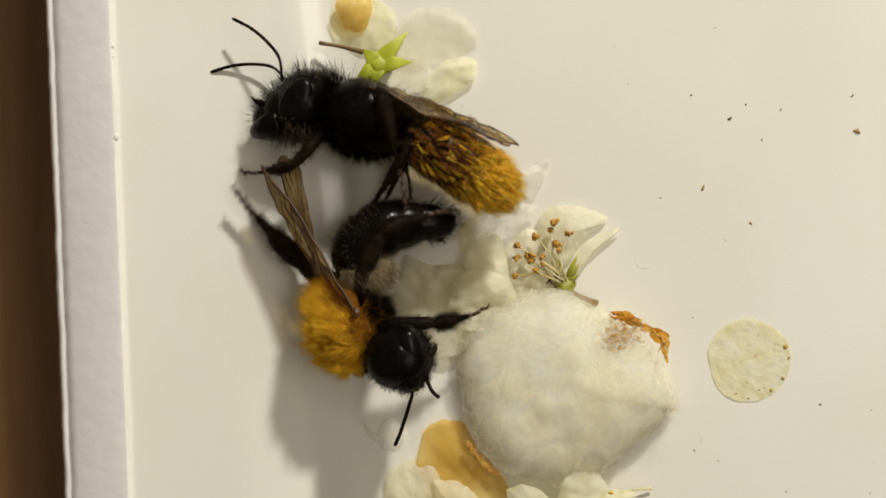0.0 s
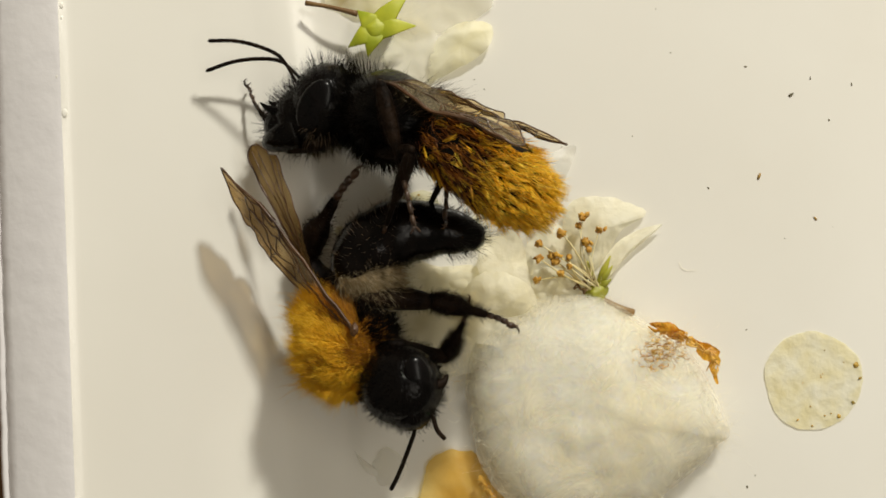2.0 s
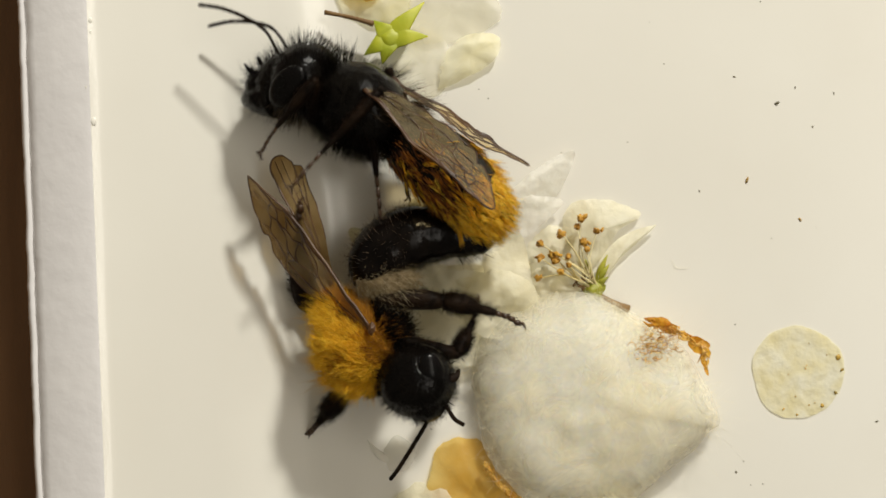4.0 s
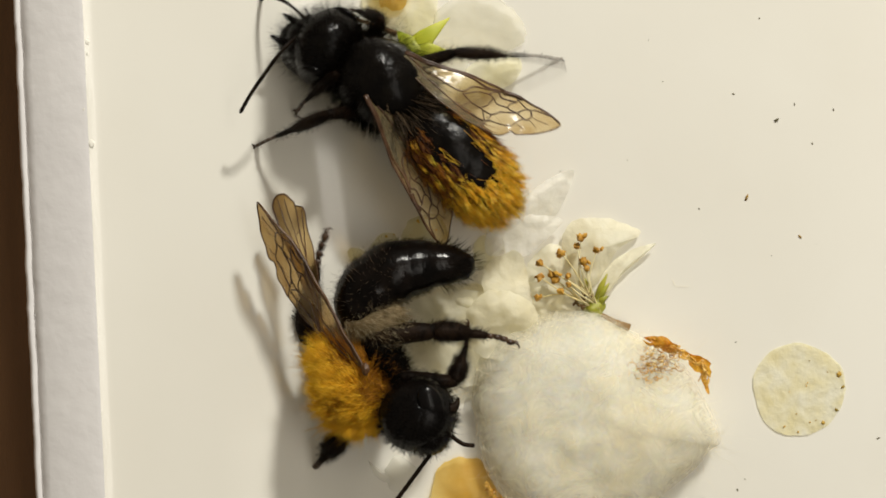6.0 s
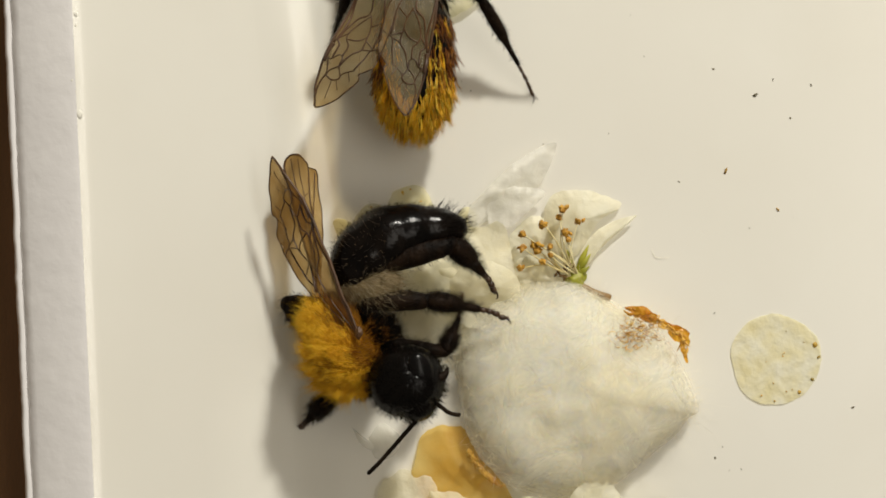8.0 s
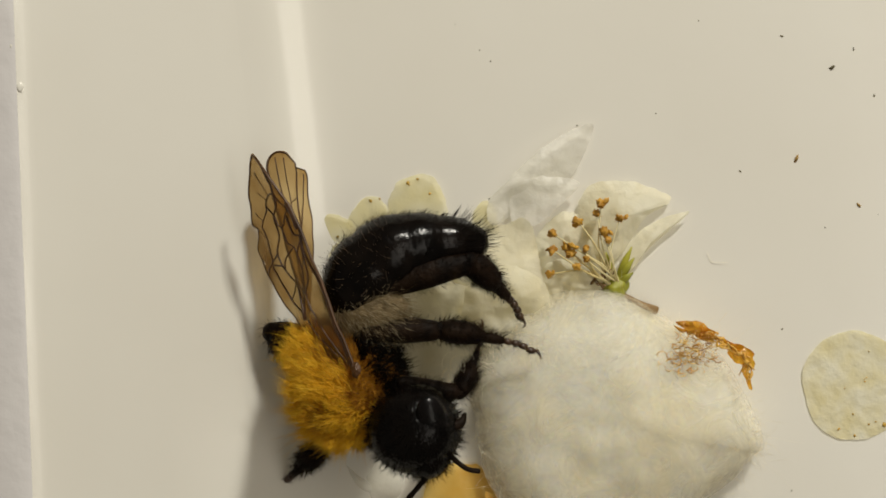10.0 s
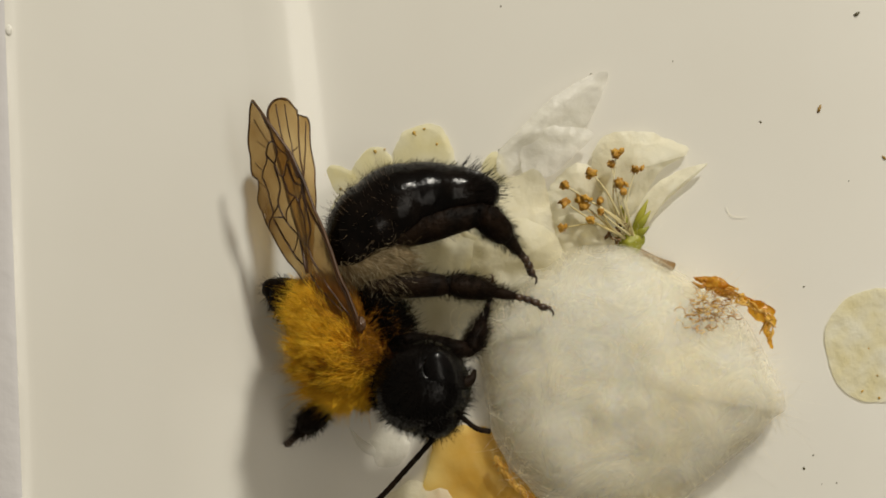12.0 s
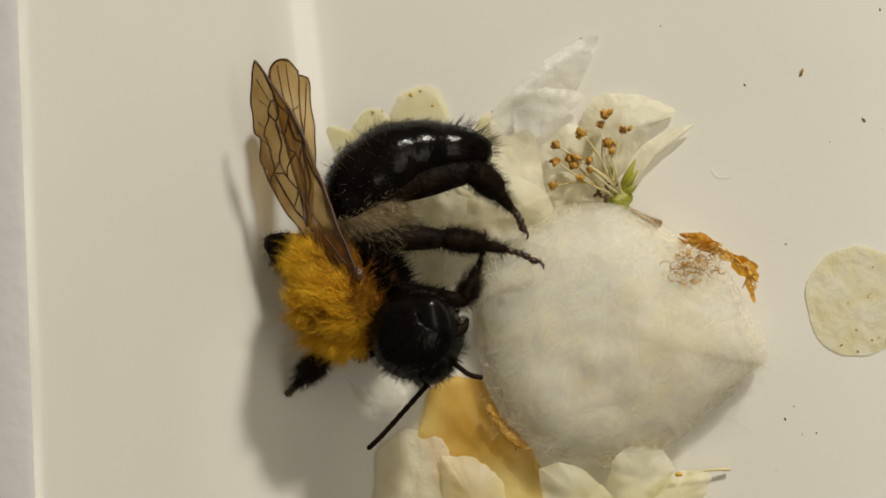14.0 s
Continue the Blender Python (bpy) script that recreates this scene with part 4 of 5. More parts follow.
def side_blossom():
    rng = np.random.default_rng(8)
    ox, oy = (5.10, -1.06)
    thing = empty("blossom", "white blossom with ochre anthers lying beside the cotton", "blossom", "blossoms", (ox, oy, 0))
    rel = lambda q: (q[0] - ox, q[1] - oy)
    petal_part(thing, [rel(q) for q in ((3.94, 0.75), (4.06, 1.99), (5.30, 2.55), (6.87, 2.04), (7.05, 1.75), (6.19, 1.19), (5.33, -0.16), (4.61, -0.15))], PETAL, 0.25, 0.3, 0.3, 21.0)
    petal_part(thing, [rel(q) for q in ((5.29, -0.38), (5.97, 0.74), (6.87, 1.23), (7.66, 1.46), (7.32, 1.07), (6.19, 0.06), (5.51, -0.83))], PETAL, 0.3, 0.25, 0.2, 22.0)
    petal_part(thing, [rel(q) for q in ((2.58, -1.95), (2.70, -0.60), (3.60, -0.15), (4.83, -0.94), (4.95, -1.51), (3.93, -1.95), (3.03, -2.40))], PETAL, 0.3, 0.3, 0.35, 23.0)
    petal_part(thing, [rel(q) for q in ((2.36, -0.15), (2.82, 0.98), (3.94, 1.43), (4.84, 0.07), (4.95, -0.83), (3.48, -0.83))], PETAL, 0.12, 0.25, 0.3, 24.0)
    for tip, s in (((4.61, 1.67, 1.10), 0.21), ((4.49, 1.36, 1.00), 0.17), ((3.87, 1.10, 1.00), 0.16), ((5.24, 1.18, 1.00), 0.16), ((4.72, 0.75, 1.10), 0.18),
                   ((3.04, 0.69, 0.90), 0.18), ((3.01, 0.16, 0.90), 0.17), ((3.50, 0.24, 0.90), 0.17), ((3.62, -0.00, 1.00), 0.16), ((4.12, 0.20, 1.10), 0.15),
                   ((2.93, -0.67, 0.80), 0.15), ((3.85, -0.40, 1.10), 0.15), ((3.68, 0.27, 1.10), 0.14), ((4.83, 0.48, 1.20), 0.12), ((4.15, -0.18, 1.20), 0.12)):
        b = np.array((rng.normal() * 0.12, rng.normal() * 0.1 + 0.05, 0.55))
        e = np.array((tip[0] - ox, tip[1] - oy, tip[2]))
        m = (b + e) / 2 + np.array((0, 0, 0.25)) + rng.normal(size=3) * 0.12
        f = tube(Geo(), spline([b, m, e], 12), [0.04, 0.03, 0.022], 6)
        st = link("stamen", f, FILAMENT, thing)
        a = ball(Geo(), tuple(e), (s * 1.1, s * rng.uniform(0.55, 0.85), s * 0.75), Euler(rng.uniform(0, 3, 3)).to_matrix(), rings=9, seg=12, bumps=0.9, freq=2.2)
        ball(a, tuple(e + rng.normal(size=3) * s * 0.55), (s * 0.7, s * rng.uniform(0.35, 0.6), s * 0.6), Euler(rng.uniform(0, 3, 3)).to_matrix(), rings=7, seg=9, bumps=0.5, freq=1.6)
        link("anther", a, ANTHER, st, "ochre anther")
    disc = Geo()
    for k in range(16):
        a, r = rng.uniform(1.6, 4.4), rng.uniform(0.15, 0.7)
        ball(disc, (r * math.cos(a) * 1.2, r * math.sin(a) * 0.5 + 0.25, rng.uniform(0.45, 0.8)), (0.13, 0.07, 0.06), Euler(rng.uniform(0, 3, 3)).to_matrix(), rings=6, seg=8, bumps=0.6, freq=3)
    link("nectar_disc", disc, STALK, thing, "brown dried nectar cup")
    cal = Geo()
    ball(cal, (0.08, -0.05, 0.4), (0.44, 0.42, 0.36), bumps=0.3, freq=2)
    link("calyx", cal, OLIVE, thing, "olive green calyx cup")
    for q in ((5.78, -0.11), (5.74, -0.61), (5.70, 0.25), (4.84, 0.07)):
        x, y = rel(q)
        tube_g = tube(Geo(), spline([(0.1, 0.05, 0.4), (x * 0.6, y * 0.6, 0.7), (x, y, 0.7)], 10), [0.1, 0.13, 0.02], 8, 0.35)
        link("sepal", tube_g, OLIVE, thing, "olive green sepal")
    x, y = rel((6.63, -1.90))
    link("stalk", tube(Geo(), spline([(0.1, -0.2, 0.3), (x * 0.6, y * 0.7, 0.25), (x, y, 0.15)], 12), [0.12, 0.1, 0.15], 8), STALK, thing, "brown dried stalk")


side_blossom()


def lower_blossom():
    ox, oy = (5.43, -11.57)
    thing = empty("blossom", "white blossom lying face down below the cotton", "blossom", "blossoms", (ox, oy, 0))
    rel = lambda q: (q[0] - ox, q[1] - oy)
    for k, pts in enumerate([((2.46, -9.87), (3.51, -9.73), (4.66, -10.52), (5.33, -11.28), (4.29, -11.86), (2.95, -11.30)),
                             ((4.75, -10.43), (4.94, -9.57), (5.60, -9.15), (6.56, -9.37), (6.91, -10.13), (6.00, -11.18), (5.33, -11.28)),
                             ((5.81, -10.90), (6.85, -10.04), (8.05, -10.03), (8.00, -10.70), (7.15, -11.66), (5.62, -11.66)),
                             ((5.43, -11.47), (6.96, -11.85), (7.35, -13.18), (6.02, -13.57), (5.25, -12.62)),
                             ((5.24, -11.48), (5.06, -13.00), (3.73, -13.39), (3.15, -12.25), (4.10, -11.58))]):
        petal_part(thing, [rel(q) for q in pts], PETAL_YELLOW, 1.3, 0.25, 0.4, 31.0 + k)
    x, y = rel((9.04, -10.10))
    link("filament", tube(Geo(), spline([(x * 0.6, y * 0.9, 0.3), (x * 0.8, y, 0.35), (x, y, 0.2)], 10), [0.05, 0.04, 0.06], 6), FILAMENT, thing)
    link("calyx", ball(Geo(), (0, 0.35, 1.75), (0.4, 0.35, 0.25), bumps=0.3, freq=2), GREEN, thing, "green calyx cup")
    link("spot", ball(Geo(), (*rel((7.00, -9.98)), 1.75), (0.12, 0.07, 0.05), bumps=0.4, freq=4), STAIN, thing, "dark brown spot")


lower_blossom()


def upper_blossom():
    ox, oy = (-2.68, 8.75)
    thing = empty("blossom", "white blossom turned over with a bright green calyx and brown stalk", "blossom", "blossoms", (ox, oy, 0))
    rel = lambda q: (q[0] - ox, q[1] - oy)
    petal_part(thing, [rel(q) for q in ((-1.08, 6.81), (-0.86, 8.18), (-0.18, 8.86), (0.73, 9.05), (1.32, 8.82), (1.08, 7.95), (0.05, 7.27))], PETAL_YELLOW, 0.3, 0.2, 0.3, 41.0)
    petal_part(thing, [rel(q) for q in ((-2.90, 7.72), (-2.00, 9.09), (-0.97, 8.86), (-0.63, 7.72), (-1.08, 6.59), (-2.22, 6.36))], PETAL_FAINT, 0.12, 0.15, 0.25, 42.0)
    petal_part(thing, [rel(q) for q in ((-2.68, 8.86), (-2.23, 10.46), (-0.86, 11.37), (0.96, 10.69), (1.19, 9.55), (-0.63, 8.64))], PETAL_FAINT, 0.15, 0.15, 0.25, 43.0)
    petal_part(thing, [rel(q) for q in ((-2.90, 8.86), (-4.96, 9.77), (-5.19, 11.14), (-3.82, 11.82), (-2.46, 11.14), (-2.34, 9.54))], PETAL_YELLOW, 0.15, 0.15, 0.25, 44.0)
    petal_part(thing, [rel(q) for q in ((-4.50, 10.23), (-4.96, 11.37), (-4.28, 12.05), (-3.37, 11.60), (-3.59, 10.34))], PETAL_AMBER, 0.5, 0.3, 0.3, 45.0)
    link("calyx", ball(Geo(), (*rel((-3.02, 8.63)), 1.0), (0.5, 0.48, 0.22), bumps=0.25, freq=1.5), GREEN, thing, "bright green calyx cup")
    cx, cy = rel((-3.02, 8.63))
    for q in ((-1.73, 10.09), (-1.54, 8.75), (-3.31, 7.61), (-4.04, 7.95), (-3.70, 9.32)):
        x, y = rel(q)
        px, py = cx + (x - cx) * 0.5, cy + (y - cy) * 0.5
        link("sepal", tube(Geo(), spline([(cx, cy, 1.05), (px, py, 1.15), (x, y, 0.95)], 12), [0.42, 0.38, 0.2, 0.02], 12, 0.14), GREEN, thing, "bright green pointed sepal")
    a, b = rel((-5.64, 9.63)), rel((-3.70, 9.18))
    link("stalk", tube(Geo(), spline([(*b, 1.0), ((a[0] + b[0]) / 2, (a[1] + b[1]) / 2 + 0.03, 0.95), (*a, 0.8)], 14), [0.12, 0.085, 0.075, 0.1], 8), STALK, thing, "thin brown stalk")
    return thing


UPPER = upper_blossom()


# ---------------------------------------------------------------- specks
def specks():
    rng = random.Random(9)
    for (x, y), s, mat in (((12.59, 6.34), 0.12, SPECK), ((13.31, 6.97), 0.06, SPECK), ((14.86, 6.74), 0.06, SPECK), ((11.38, 3.26), 0.14, CRUMB), ((13.49, 1.68), 0.09, CRUMB),
                           ((10.91, -2.52), 0.05, SPECK), ((10.93, -8.42), 0.06, SPECK), ((9.47, 2.82), 0.05, SPECK), ((-7.62, -4.66), 0.08, SPECK), ((16.56, -6.39), 0.07, SPECK),
                           ((18.05, 7.35), 0.1, SPECK), ((18.23, 5.75), 0.16, CRUMB), ((-8.94, 0.08), 0.04, SPECK), ((-9.00, 0.12), 0.05, SPECK), ((18.29, 5.78), 0.12, CRUMB)):
        g = ball(Geo(), (0, 0, 0), (s * rng.uniform(0.6, 1.0), s * rng.uniform(0.35, 0.55), s * 0.35), Euler((0, 0, rng.uniform(0, 3))).to_matrix(), rings=7, seg=9, bumps=0.7, freq=2)
        ob = link("speck", g, mat)
        ob.location = (x * MM, y * MM, 0.2 * s * MM)
        tagged(ob, "tiny crumb of dry plant matter on the tray" if mat == CRUMB else "tiny dark speck of dirt on the tray", "speck", "specks on the tray")
    for a, b, c in (((8.35, 0.06), (8.55, -0.26), (9.07, -0.26)),):
        g = tube(Geo(), spline([(*a, 0.05), (*b, 0.04), (*c, 0.05)], 10), [0.004, 0.006, 0.003], 5)
        tagged(link("fibre", g, FIBRE), "curled loose pale cotton fibre on the tray", "fibre")


specks()


def dust():
    rng = random.Random(31)
    g = Geo()
    for _ in range(38):
        x, y, r = rng.uniform(-4, 19), rng.uniform(-11, 11), rng.uniform(0.012, 0.035)
        if 1.5 < x < 10.5 and y < 3.5:
            continue
        ball(g, (x, y, r * 0.3), (r * rng.uniform(0.8, 2), r, r * 0.4), Euler((0, 0, rng.uniform(0, 3))).to_matrix(), rings=4, seg=6)
    tagged(link("dust", g, SPECK), "fine grey-brown dust scattered on the tray", "dust", kind="stuff")


dust()


# ---------------------------------------------------------------- what moves
def mason_rows():
    """Seconds, thorax place, heading, roll (90: its left side up), pitch, abdomen bend, left and right wing spread, head turn, abdomen turn."""
    return [
        (0.0, (-4.30, 6.60, 2.30), 160, 84, 0, -7, 6, 6, 0, 0),
        (0.5, (-3.95, 7.15, 2.30), 164, 84, 0, -7, 6, 6, 0, 0),
        (1.0, (-4.90, 5.65, 2.30), 166, 80, 0, -7, 6, 6, 0, 0),
        (1.5, (-3.95, 5.95, 2.30), 155, 80, 0, -6, 6, 6, 0, 0),
        (2.0, (-3.00, 5.50, 2.90), 156, 74, 0, -6, 6, 6, 30, 0),
        (2.5, (-3.98, 6.05, 2.30), 152, 84, 0, -7, 6, 6, 0, 0),
        (3.0, (-4.15, 5.55, 2.30), 155, 84, 0, -7, 6, 6, 0, 0),
        (3.2, (-4.85, 4.60, 2.40), 164, 80, 0, -10, 10, 10, 0, 0),
        (4.2, (-4.41, 7.08, 3.20), 140, 55, 0, -6, 15, 15, 0, 0),
        (5.3, (-3.78, 10.14, 2.70), 98, 32, 0, -4, 8, 18, 0, 0),
        (5.5, (-3.45, 9.80, 2.70), 106, 25, 0, -4, 8, 24, 0, 0),
        (5.6, (-3.67, 9.77, 2.70), 122, 20, 0, -4, 34, 44, 0, 0),
        (5.9, (-3.87, 8.75, 2.70), 139, 12, 0, -2, 22, 24, 12, -8),
        (6.0, (-3.65, 8.20, 2.70), 138, 12, 0, -2, 22, 24, 14, -4),
        (6.2, (-2.78, 9.16, 2.70), 122, 10, 0, -2, 8, 14, 0, 4),
        (6.5, (-2.65, 9.74, 2.70), 116, 4, 0, -2, 14, 14, 0, 0),
        (6.8, (-3.49, 10.37, 2.70), 122, 2, 0, -2, 8, 4, 0, 0),
        (7.0, (-5.09, 11.76, 2.70), 137, 0, 0, -2, 9, 9, 0, 0),
        (7.1, (-4.31, 12.58, 2.70), 112, 0, 0, -2, 6, 8, 0, 0),
        (7.3, (-2.77, 12.35, 2.70), 95, 0, 0, -2, 14, 8, 0, 0),
        (7.5, (-1.51, 11.69, 2.70), 90, 0, 0, -2, 30, -8, 0, 0),
        (7.9, (-0.90, 12.66, 2.70), 90, 0, 0, -2, 26, -8, 0, 0),
        (8.0, (-1.24, 12.28, 2.70), 90, 0, 0, -2, 28, -8, 0, 0),
        (8.2, (-0.14, 12.69, 2.70), 86, 0, 0, -2, 8, 0, 0, 0),
        (9.2, (-1.00, 19.00, 3.40), 80, 0, 0, 0, 8, 8, 0, 0),
        (10.2, (1.00, 26.00, 3.40), 70, 0, 0, 0, 8, 8, 0, 0),
        (14.0, (1.00, 26.00, 3.40), 70, 0, 0, 0, 8, 8, 0, 0),
    ]


def mason_pose(row):
    _, at, heading, roll, pitch, *_ = row
    turn = Matrix.Rotation(radians(heading), 4, "Z") @ Matrix.Rotation(radians(34 if row[0] == 2.0 else 9 if row[0] < 4 else 4 if row[0] < 5 else 0), 4, "Y") @ Matrix.Rotation(radians(roll), 4, "X") @ Matrix.Rotation(radians(-pitch), 4, "Y")
    return Matrix.Translation([c * MM for c in at]) @ turn


def step(places, t):
    """Where a foot that stands at these places stands at t, or None while it is not known."""
    ts = sorted(places)
    for a, b in zip(ts, ts[1:]):
        if a <= t <= b and (t in (a, b) or b - a < 0.9):
            f = (t - a) / (b - a)
            return Vector(places[a]).lerp(Vector(places[b]), f)
    return None


def mason_motions():
    bee, head, abdomen, wings, antennae, legs = MASON
    rows = mason_rows()
    walk(bee, [(r[0], mason_pose(r)) for r in rows])
    walk(abdomen, [(r[0], pose((-2.75 if r[0] < 4 else -2.4) * MM, 0, -0.25 * MM, 0, r[5], r[9])) for r in rows])
    walk(head, [(r[0], pose((0.6 if r[0] < 4 else 0.4) * MM, 0, -0.1 * MM, 0, 6, r[8])) for r in rows])
    for wing, s, col in ((wings[0], 1, 6), (wings[1], -1, 7)):
        keys = []
        for r in rows:
            t = r[0]
            twist = -14 if s > 0 and 5.4 < t < 6.3 else 14 * s
            droop = 18 if s > 0 and 5.4 < t < 6.3 else 3 if t < 4 else 7 if t < 6.1 else -2
            base = Matrix.Translation((-0.9 * MM, 1.15 * s * MM, (1.1 if t < 6.1 else 1.3) * MM))
            keys.append((t, base @ pose(0, 0, 0, 0, 0, 180 - s * (r[col] - 4)) @ pose(0, 0, 0, twist, droop, 0)))
        walk(wing, keys)
    # antennae wave
    for k, (a, s) in enumerate(((antennae[0], 1), (antennae[1], -1))):
        swing = [(0.0, 36 if k else 13), (0.5, 63 if k else 38), (1.0, 54 if k else 72), (1.5, 36 if k else 54), (2.0, 36), (2.5, 87 if k else 18), (3.0, 96 if k else 69), (3.2, 60), (5.3, 40), (5.7, 60), (6.0, 74), (6.3, 50), (6.5, 30), (8.0, 10), (14.0, 0)]
        walk(a, [(t, pose(2.35 * MM, 0.4 * s * MM, 0.5 * MM, 0, v - 18 + (14 if k else -4), 70 if t == 6.0 and k == 0 else 58 if t == 1.0 and k == 0 else -50 if t == 1.0 else (-14 if s > 0 else 2) if t < 4 else 6 * s)) for t, v in swing])
    # legs: feet in the bee's own space, but for the ones seen standing on the tray
    rest = {("front", 1): (1.2, 2.7, -2.4), ("front", -1): (2.6, -2.0, -2.4), ("middle", 1): (-0.3, 3.2, -2.5), ("middle", -1): (-0.2, -3.4, -2.5), ("hind", 1): (-3.4, 1.5, -2.5), ("hind", -1): (-3.4, -1.5, -2.5)}
    grip = {("front", 1): (3.6, 1.0, -3.1), ("front", -1): (1.7, -1.1, -1.7), ("middle", 1): (-2.2, 0.5, -5.0), ("middle", -1): (-2.6, -0.6, -4.6), ("hind", 1): (-4.2, 1.4, -3.0), ("hind", -1): (-4.0, -0.8, -2.9)}
    seen = {
        ("front", 1): {0.0: (-8.96, 3.76, 0.90), 0.5: (-8.65, 5.06, 0.90), 1.0: (-8.36, 2.26, 0.90), 1.5: (-9.16, 6.46, 1.00), 2.0: (-7.90, 6.33, 1.00), 2.5: (-9.10, 4.45, 0.90), 3.0: (-6.13, 1.54, 1.00)},
        ("middle", 1): {5.3: (-7.29, 7.29, 0.60), 5.5: (-8.86, 8.98, 0.70), 5.7: (-8.70, 6.61, 0.70), 6.0: (-8.31, 5.36, 0.70), 6.2: (-7.88, 4.50, 0.70), 6.5: (-8.28, 8.84, 0.70), 6.8: (-8.24, 7.98, 0.70),
                        7.0: (-8.25, 8.20, 0.70), 7.3: (-7.87, 7.26, 0.70), 7.5: (-7.61, 6.50, 0.70), 7.9: (-5.13, 7.54, 0.70), 8.0: (-4.94, 7.68, 0.20)},
        ("hind", 1): {0.5: (2.03, 1.56, 2.50), 1.0: (2.36, 0.47, 2.50), 1.5: (1.52, 0.09, 2.50), 3.0: (0.84, -0.39, 2.50), 6.2: (-0.91, 1.97, 1.00), 6.5: (-0.90, 1.98, 1.00), 6.8: (-0.54, 2.72, 0.50), 7.0: (-0.49, 3.15, 0.30), 7.3: (-2.03, 3.10, 0.40)},
        ("middle", -1): {6.0: (4.04, 8.92, 0.20), 6.2: (4.97, 8.25, 0.20), 6.5: (5.11, 7.30, 0.20), 6.8: (3.79, 9.52, 0.20), 7.0: (2.84, 9.08, 0.20), 7.3: (2.69, 8.82, 0.20), 7.5: (3.16, 8.52, 0.20), 7.9: (3.56, 6.61, 0.20), 8.0: (3.69, 6.25, 0.20)},
        ("hind", -1): {5.3: (0.49, 2.55, 1.00), 5.5: (0.45, 2.20, 1.00)},
    }
    for key, (thigh, shin, hip, l1, l2) in legs.items():
        a, b = [], []
        for r in rows:
            t = r[0]
            at = step(seen.get(key, {}), t)
            if at:
                foot = mason_pose(r).inverted() @ (at * MM) / MM
            else:
                foot = grip[key] if t < 4 else rest[key]
            up = (0.05, 0.3 * key[1], 1.0) if t > 4 and key[0] == "middle" else (0.2, 0.5 * key[1], 1.0) if t > 4 else (0.2, 0.5 * key[1], -1.0) if key[0] == "front" else (-0.9, 0.25 * key[1], -0.1) if key[0] == "middle" else (-0.6, 0.7 * key[1], 0.3)
            m1, m2 = leg_pose(hip, foot, l1, l2, up)
            a.append((t, m1))
            b.append((t, m2))
        walk(thigh, a)
        walk(shin, b)


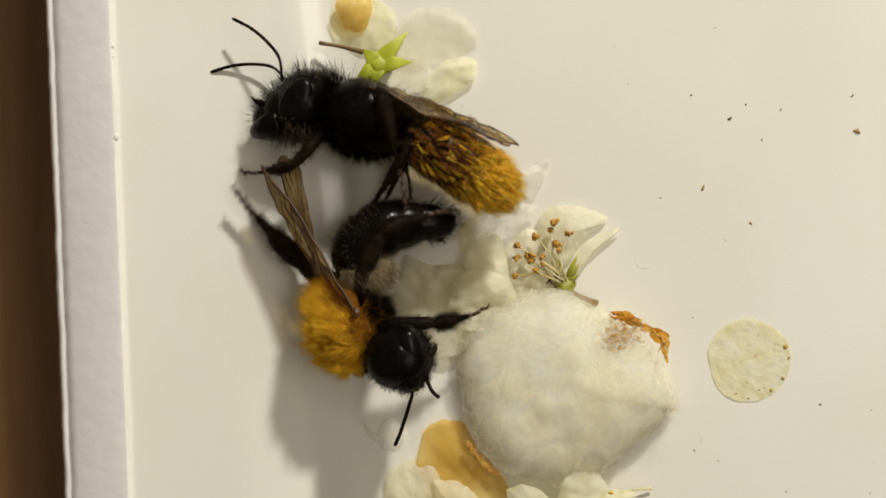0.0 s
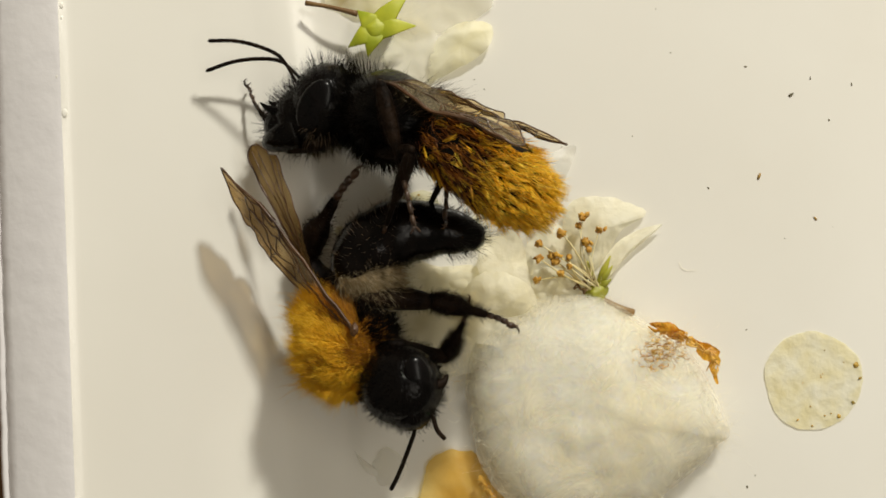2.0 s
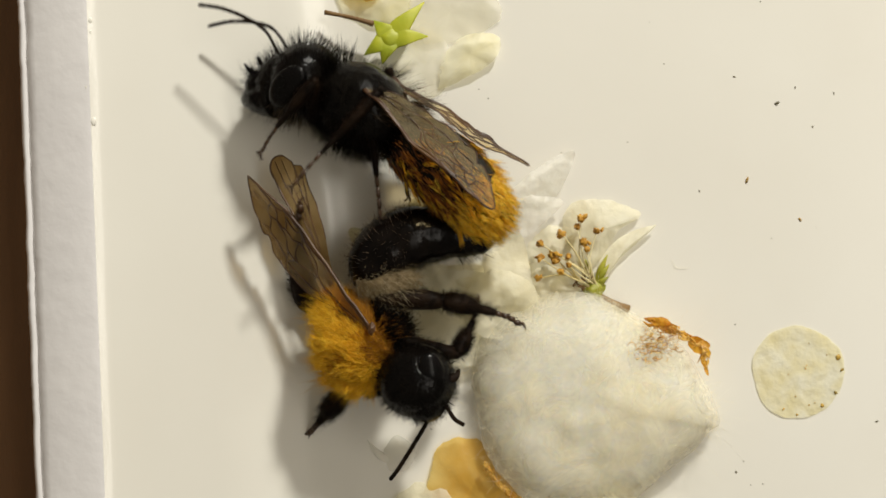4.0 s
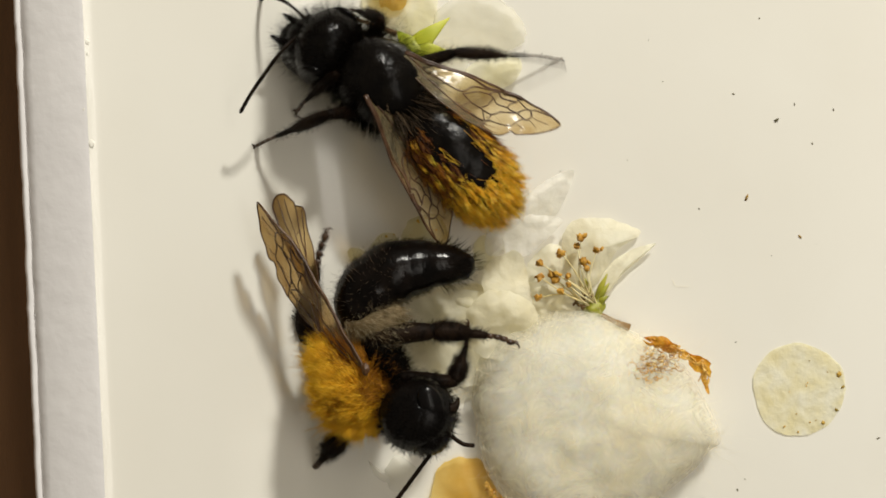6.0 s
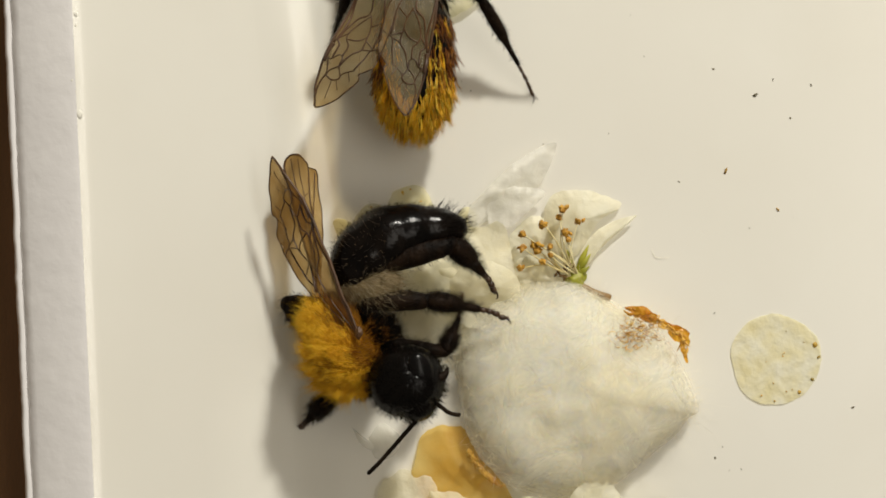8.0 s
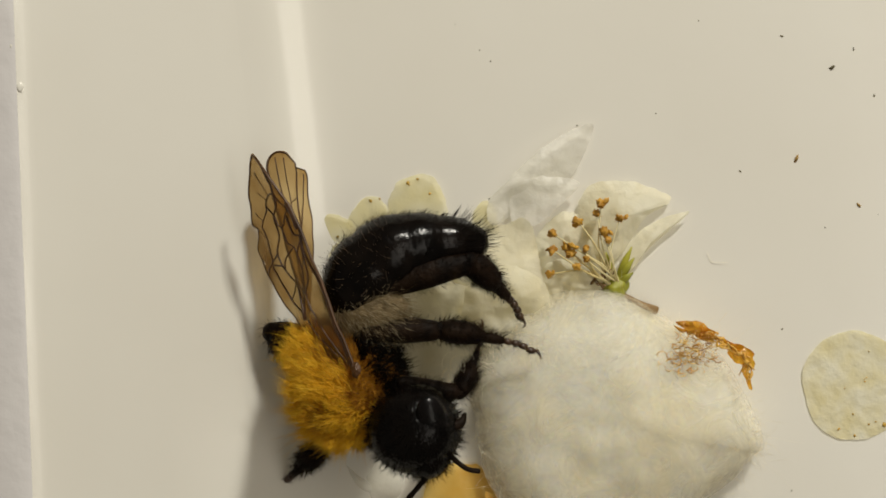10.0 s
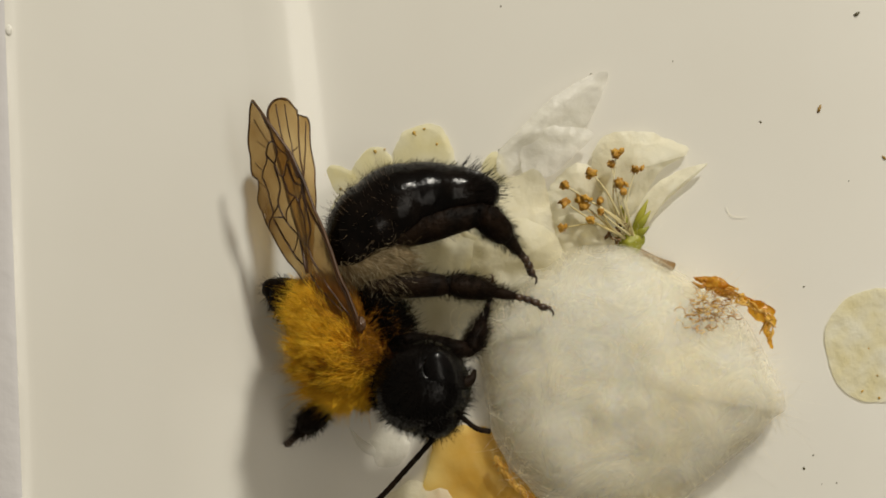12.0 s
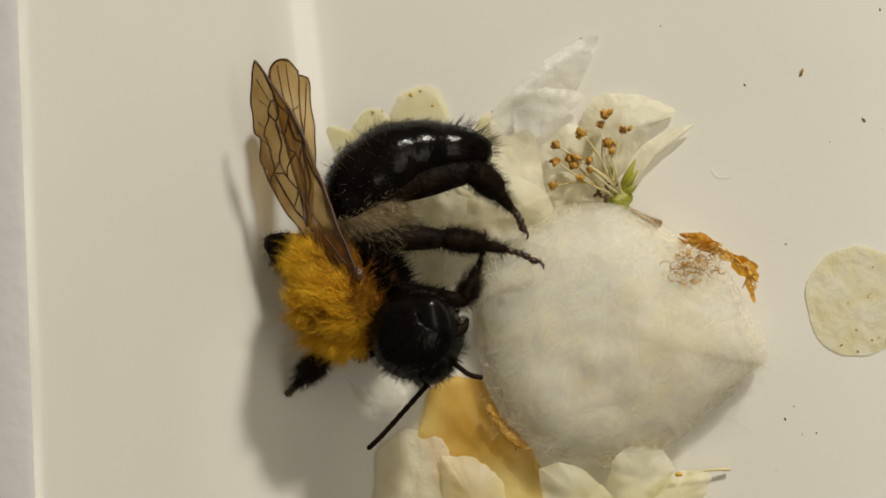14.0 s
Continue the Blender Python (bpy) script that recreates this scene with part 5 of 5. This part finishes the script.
def mining_motions():
    bee, head, abdomen, wings, antennae, legs = MINING
    # seconds, thorax place, turn in plan, tilt about the tray's x
    rows = [(0.0, (-4.42, -2.90, 2.90), 0, 0), (0.5, (-4.13, -2.18, 2.90), -1, 0), (1.0, (-4.48, -3.21, 2.90), -3, 0), (1.5, (-4.18, -3.00, 2.90), -4, 0), (2.0, (-4.23, -3.05, 2.90), -4, 0), (2.5, (-4.09, -3.07, 2.90), -4, 0),
            (3.0, (-4.11, -2.90, 2.90), -5, 0), (3.2, (-4.11, -2.97, 2.90), -5, 0), (5.3, (-4.02, -3.28, 2.90), 0, 0), (5.5, (-4.02, -3.33, 2.90), 0, 0), (6.0, (-4.19, -3.93, 2.90), 4, 0), (6.2, (-4.03, -3.82, 2.90), 2, 0), (6.5, (-4.01, -3.81, 2.90), 0, 0), (7.0, (-3.93, -3.70, 2.90), 0, 0),
            (7.5, (-3.80, -3.71, 2.90), 0, 0), (8.0, (-3.94, -3.76, 2.90), 0, 0), (10.5, (-3.86, -4.33, 2.90), 0, 0), (14.0, (-3.86, -4.33, 2.90), 0, 0)]
    poses = {t: Matrix.Translation([c * MM for c in at]) @ pose(0, 0, 0, tilt, 0, turn) for t, at, turn, tilt in rows}
    walk(bee, list(poses.items()))
    stay = {"hind": (6.00, 2.33, -1.30), "middle": (6.25, 1.39, -0.45), "front": (4.67, 1.84, -0.60), "far_hind": (0.73, -1.27, -2.50), "far_middle": (-0.51, -1.69, -2.60), "far_front": (-2.05, -3.45, -2.55)}
    knee = {"hind": (0.2, 1, 0.6), "middle": (-0.1, 1, 0.4), "front": (0.6, -1, 0.3), "far_hind": (-1, -0.6, -0.7), "far_middle": (0.3, -1, -0.2), "far_front": (0.15, 0.1, 1)}
    seen = {"far_hind": {0.0: (-10.05, 3.64, 1.60), 0.5: (-3.62, 4.91, 3.00), 1.0: (-3.94, 4.20, 3.00), 1.5: (-4.15, 4.23, 3.00), 2.0: (-3.68, 3.38, 3.00), 2.5: (-3.40, 3.43, 3.00), 3.0: (-3.38, 2.11, 3.00), 3.2: (-4.26, 1.49, 2.90), 5.3: (-10.47, 1.39, 1.00), 5.5: (-10.47, 1.55, 1.00), 6.0: (-5.46, 1.99, 1.40)},
            "middle": {0.0: (0.18, 2.30, 3.60), 3.0: (1.18, -1.42, 2.00)}, "front": {0.0: (1.85, -2.16, 2.70), 0.5: (2.24, -2.16, 2.70), 1.0: (0.86, -1.92, 2.20), 3.0: (0.27, -1.64, 2.00)},
            "far_front": {0.0: (-3.81, -4.41, 0.50), 0.5: (-3.37, -3.81, 0.50), 1.0: (-3.73, -4.68, 0.50), 1.5: (-3.73, -4.52, 0.50), 2.0: (-3.54, -4.54, 0.50), 2.5: (-3.66, -4.73, 0.50), 3.0: (-3.70, -7.85, 0.30), 3.2: (-4.87, -7.56, 0.30)}}
    bend = [(0.0, -2), (3.2, -6), (5.5, -5), (6.0, -6), (6.5, 0), (14.0, 0)]
    waist = Matrix.Translation((0.48 * MM, 2.24 * MM, -0.1 * MM))
    walk(abdomen, [(t, waist @ pose(0, 0, 0, 0, 0, v) @ waist.inverted()) for t, v in bend])
    fold = [(0.0, -24, 7), (0.5, -4, 5), (1.0, -22, 14), (1.5, -16, 17), (2.0, -18, 18), (2.5, -14, 17), (3.0, 0, 21), (5.5, -12, 6), (6.0, -8, 3), (6.5, 0, 0), (14.0, 0, 0)]
    for k, wing in enumerate(wings):
        m = wing.matrix_basis.copy()
        hinge = Matrix.Translation(m.translation)
        walk(wing, [(t, hinge @ Matrix.Rotation(radians(z), 4, "Z") @ hinge.inverted() @ m @ Matrix.Rotation(radians(v), 4, "X")) for t, v, z in fold])
    for k, antenna in enumerate(antennae):
        at = antenna.matrix_basis.translation
        swing = [(0.0, 30), (1.0, 34), (3.0, 26), (5.3, 4), (6.5, 0), (14.0, 0)]
        walk(antenna, [(t, Matrix.Translation(at) @ pose(0, 0, 0, v if k == 0 else 0, 0, v if k == 0 else -v)) for t, v in swing])
    for name, (thigh, shin, hip, l1, l2) in legs.items():
        a, b = [], []
        for t, m in poses.items():
            foot = stay[name]
            side = knee[name]
            if t in seen.get(name, {}):
                foot = m.inverted() @ (Vector(seen[name][t]) * MM) / MM
            elif name == "hind" and t < 6.1:
                foot, side = (4.2, 3.9, -1.5), (0.0, 0.3, -1.0)
            m1, m2 = leg_pose(hip, foot, l1, l2, side)
            a.append((t, m1))
            b.append((t, m2))
        walk(thigh, a)
        walk(shin, b)


def motions():
    mason_motions()
    mining_motions()
    # the bee pushes the upper blossom away as it climbs off
    m = UPPER.matrix_basis.copy()
    ox, oy, _ = m.translation / MM
    walk(UPPER, [(0.0, m), (3.2, m), (5.3, pose((ox + 0.8) * MM, (oy + 0.4) * MM, 0, 0, 0, -6)), (6.5, pose((ox + 1.2) * MM, (oy + 0.4) * MM, 0, 0, 0, -8)), (7.3, pose((ox + 0.6) * MM, (oy + 1.4) * MM, 0, 0, 0, -2)),
                 (8.2, pose((ox + 0.4) * MM, (oy + 2.4) * MM, 0, 0, 0, 4)), (10.2, pose((ox + 0.2) * MM, (oy + 6.0) * MM, 0, 0, 0, 10)), (14.0, pose((ox + 0.2) * MM, (oy + 6.0) * MM, 0, 0, 0, 10))])


motions()
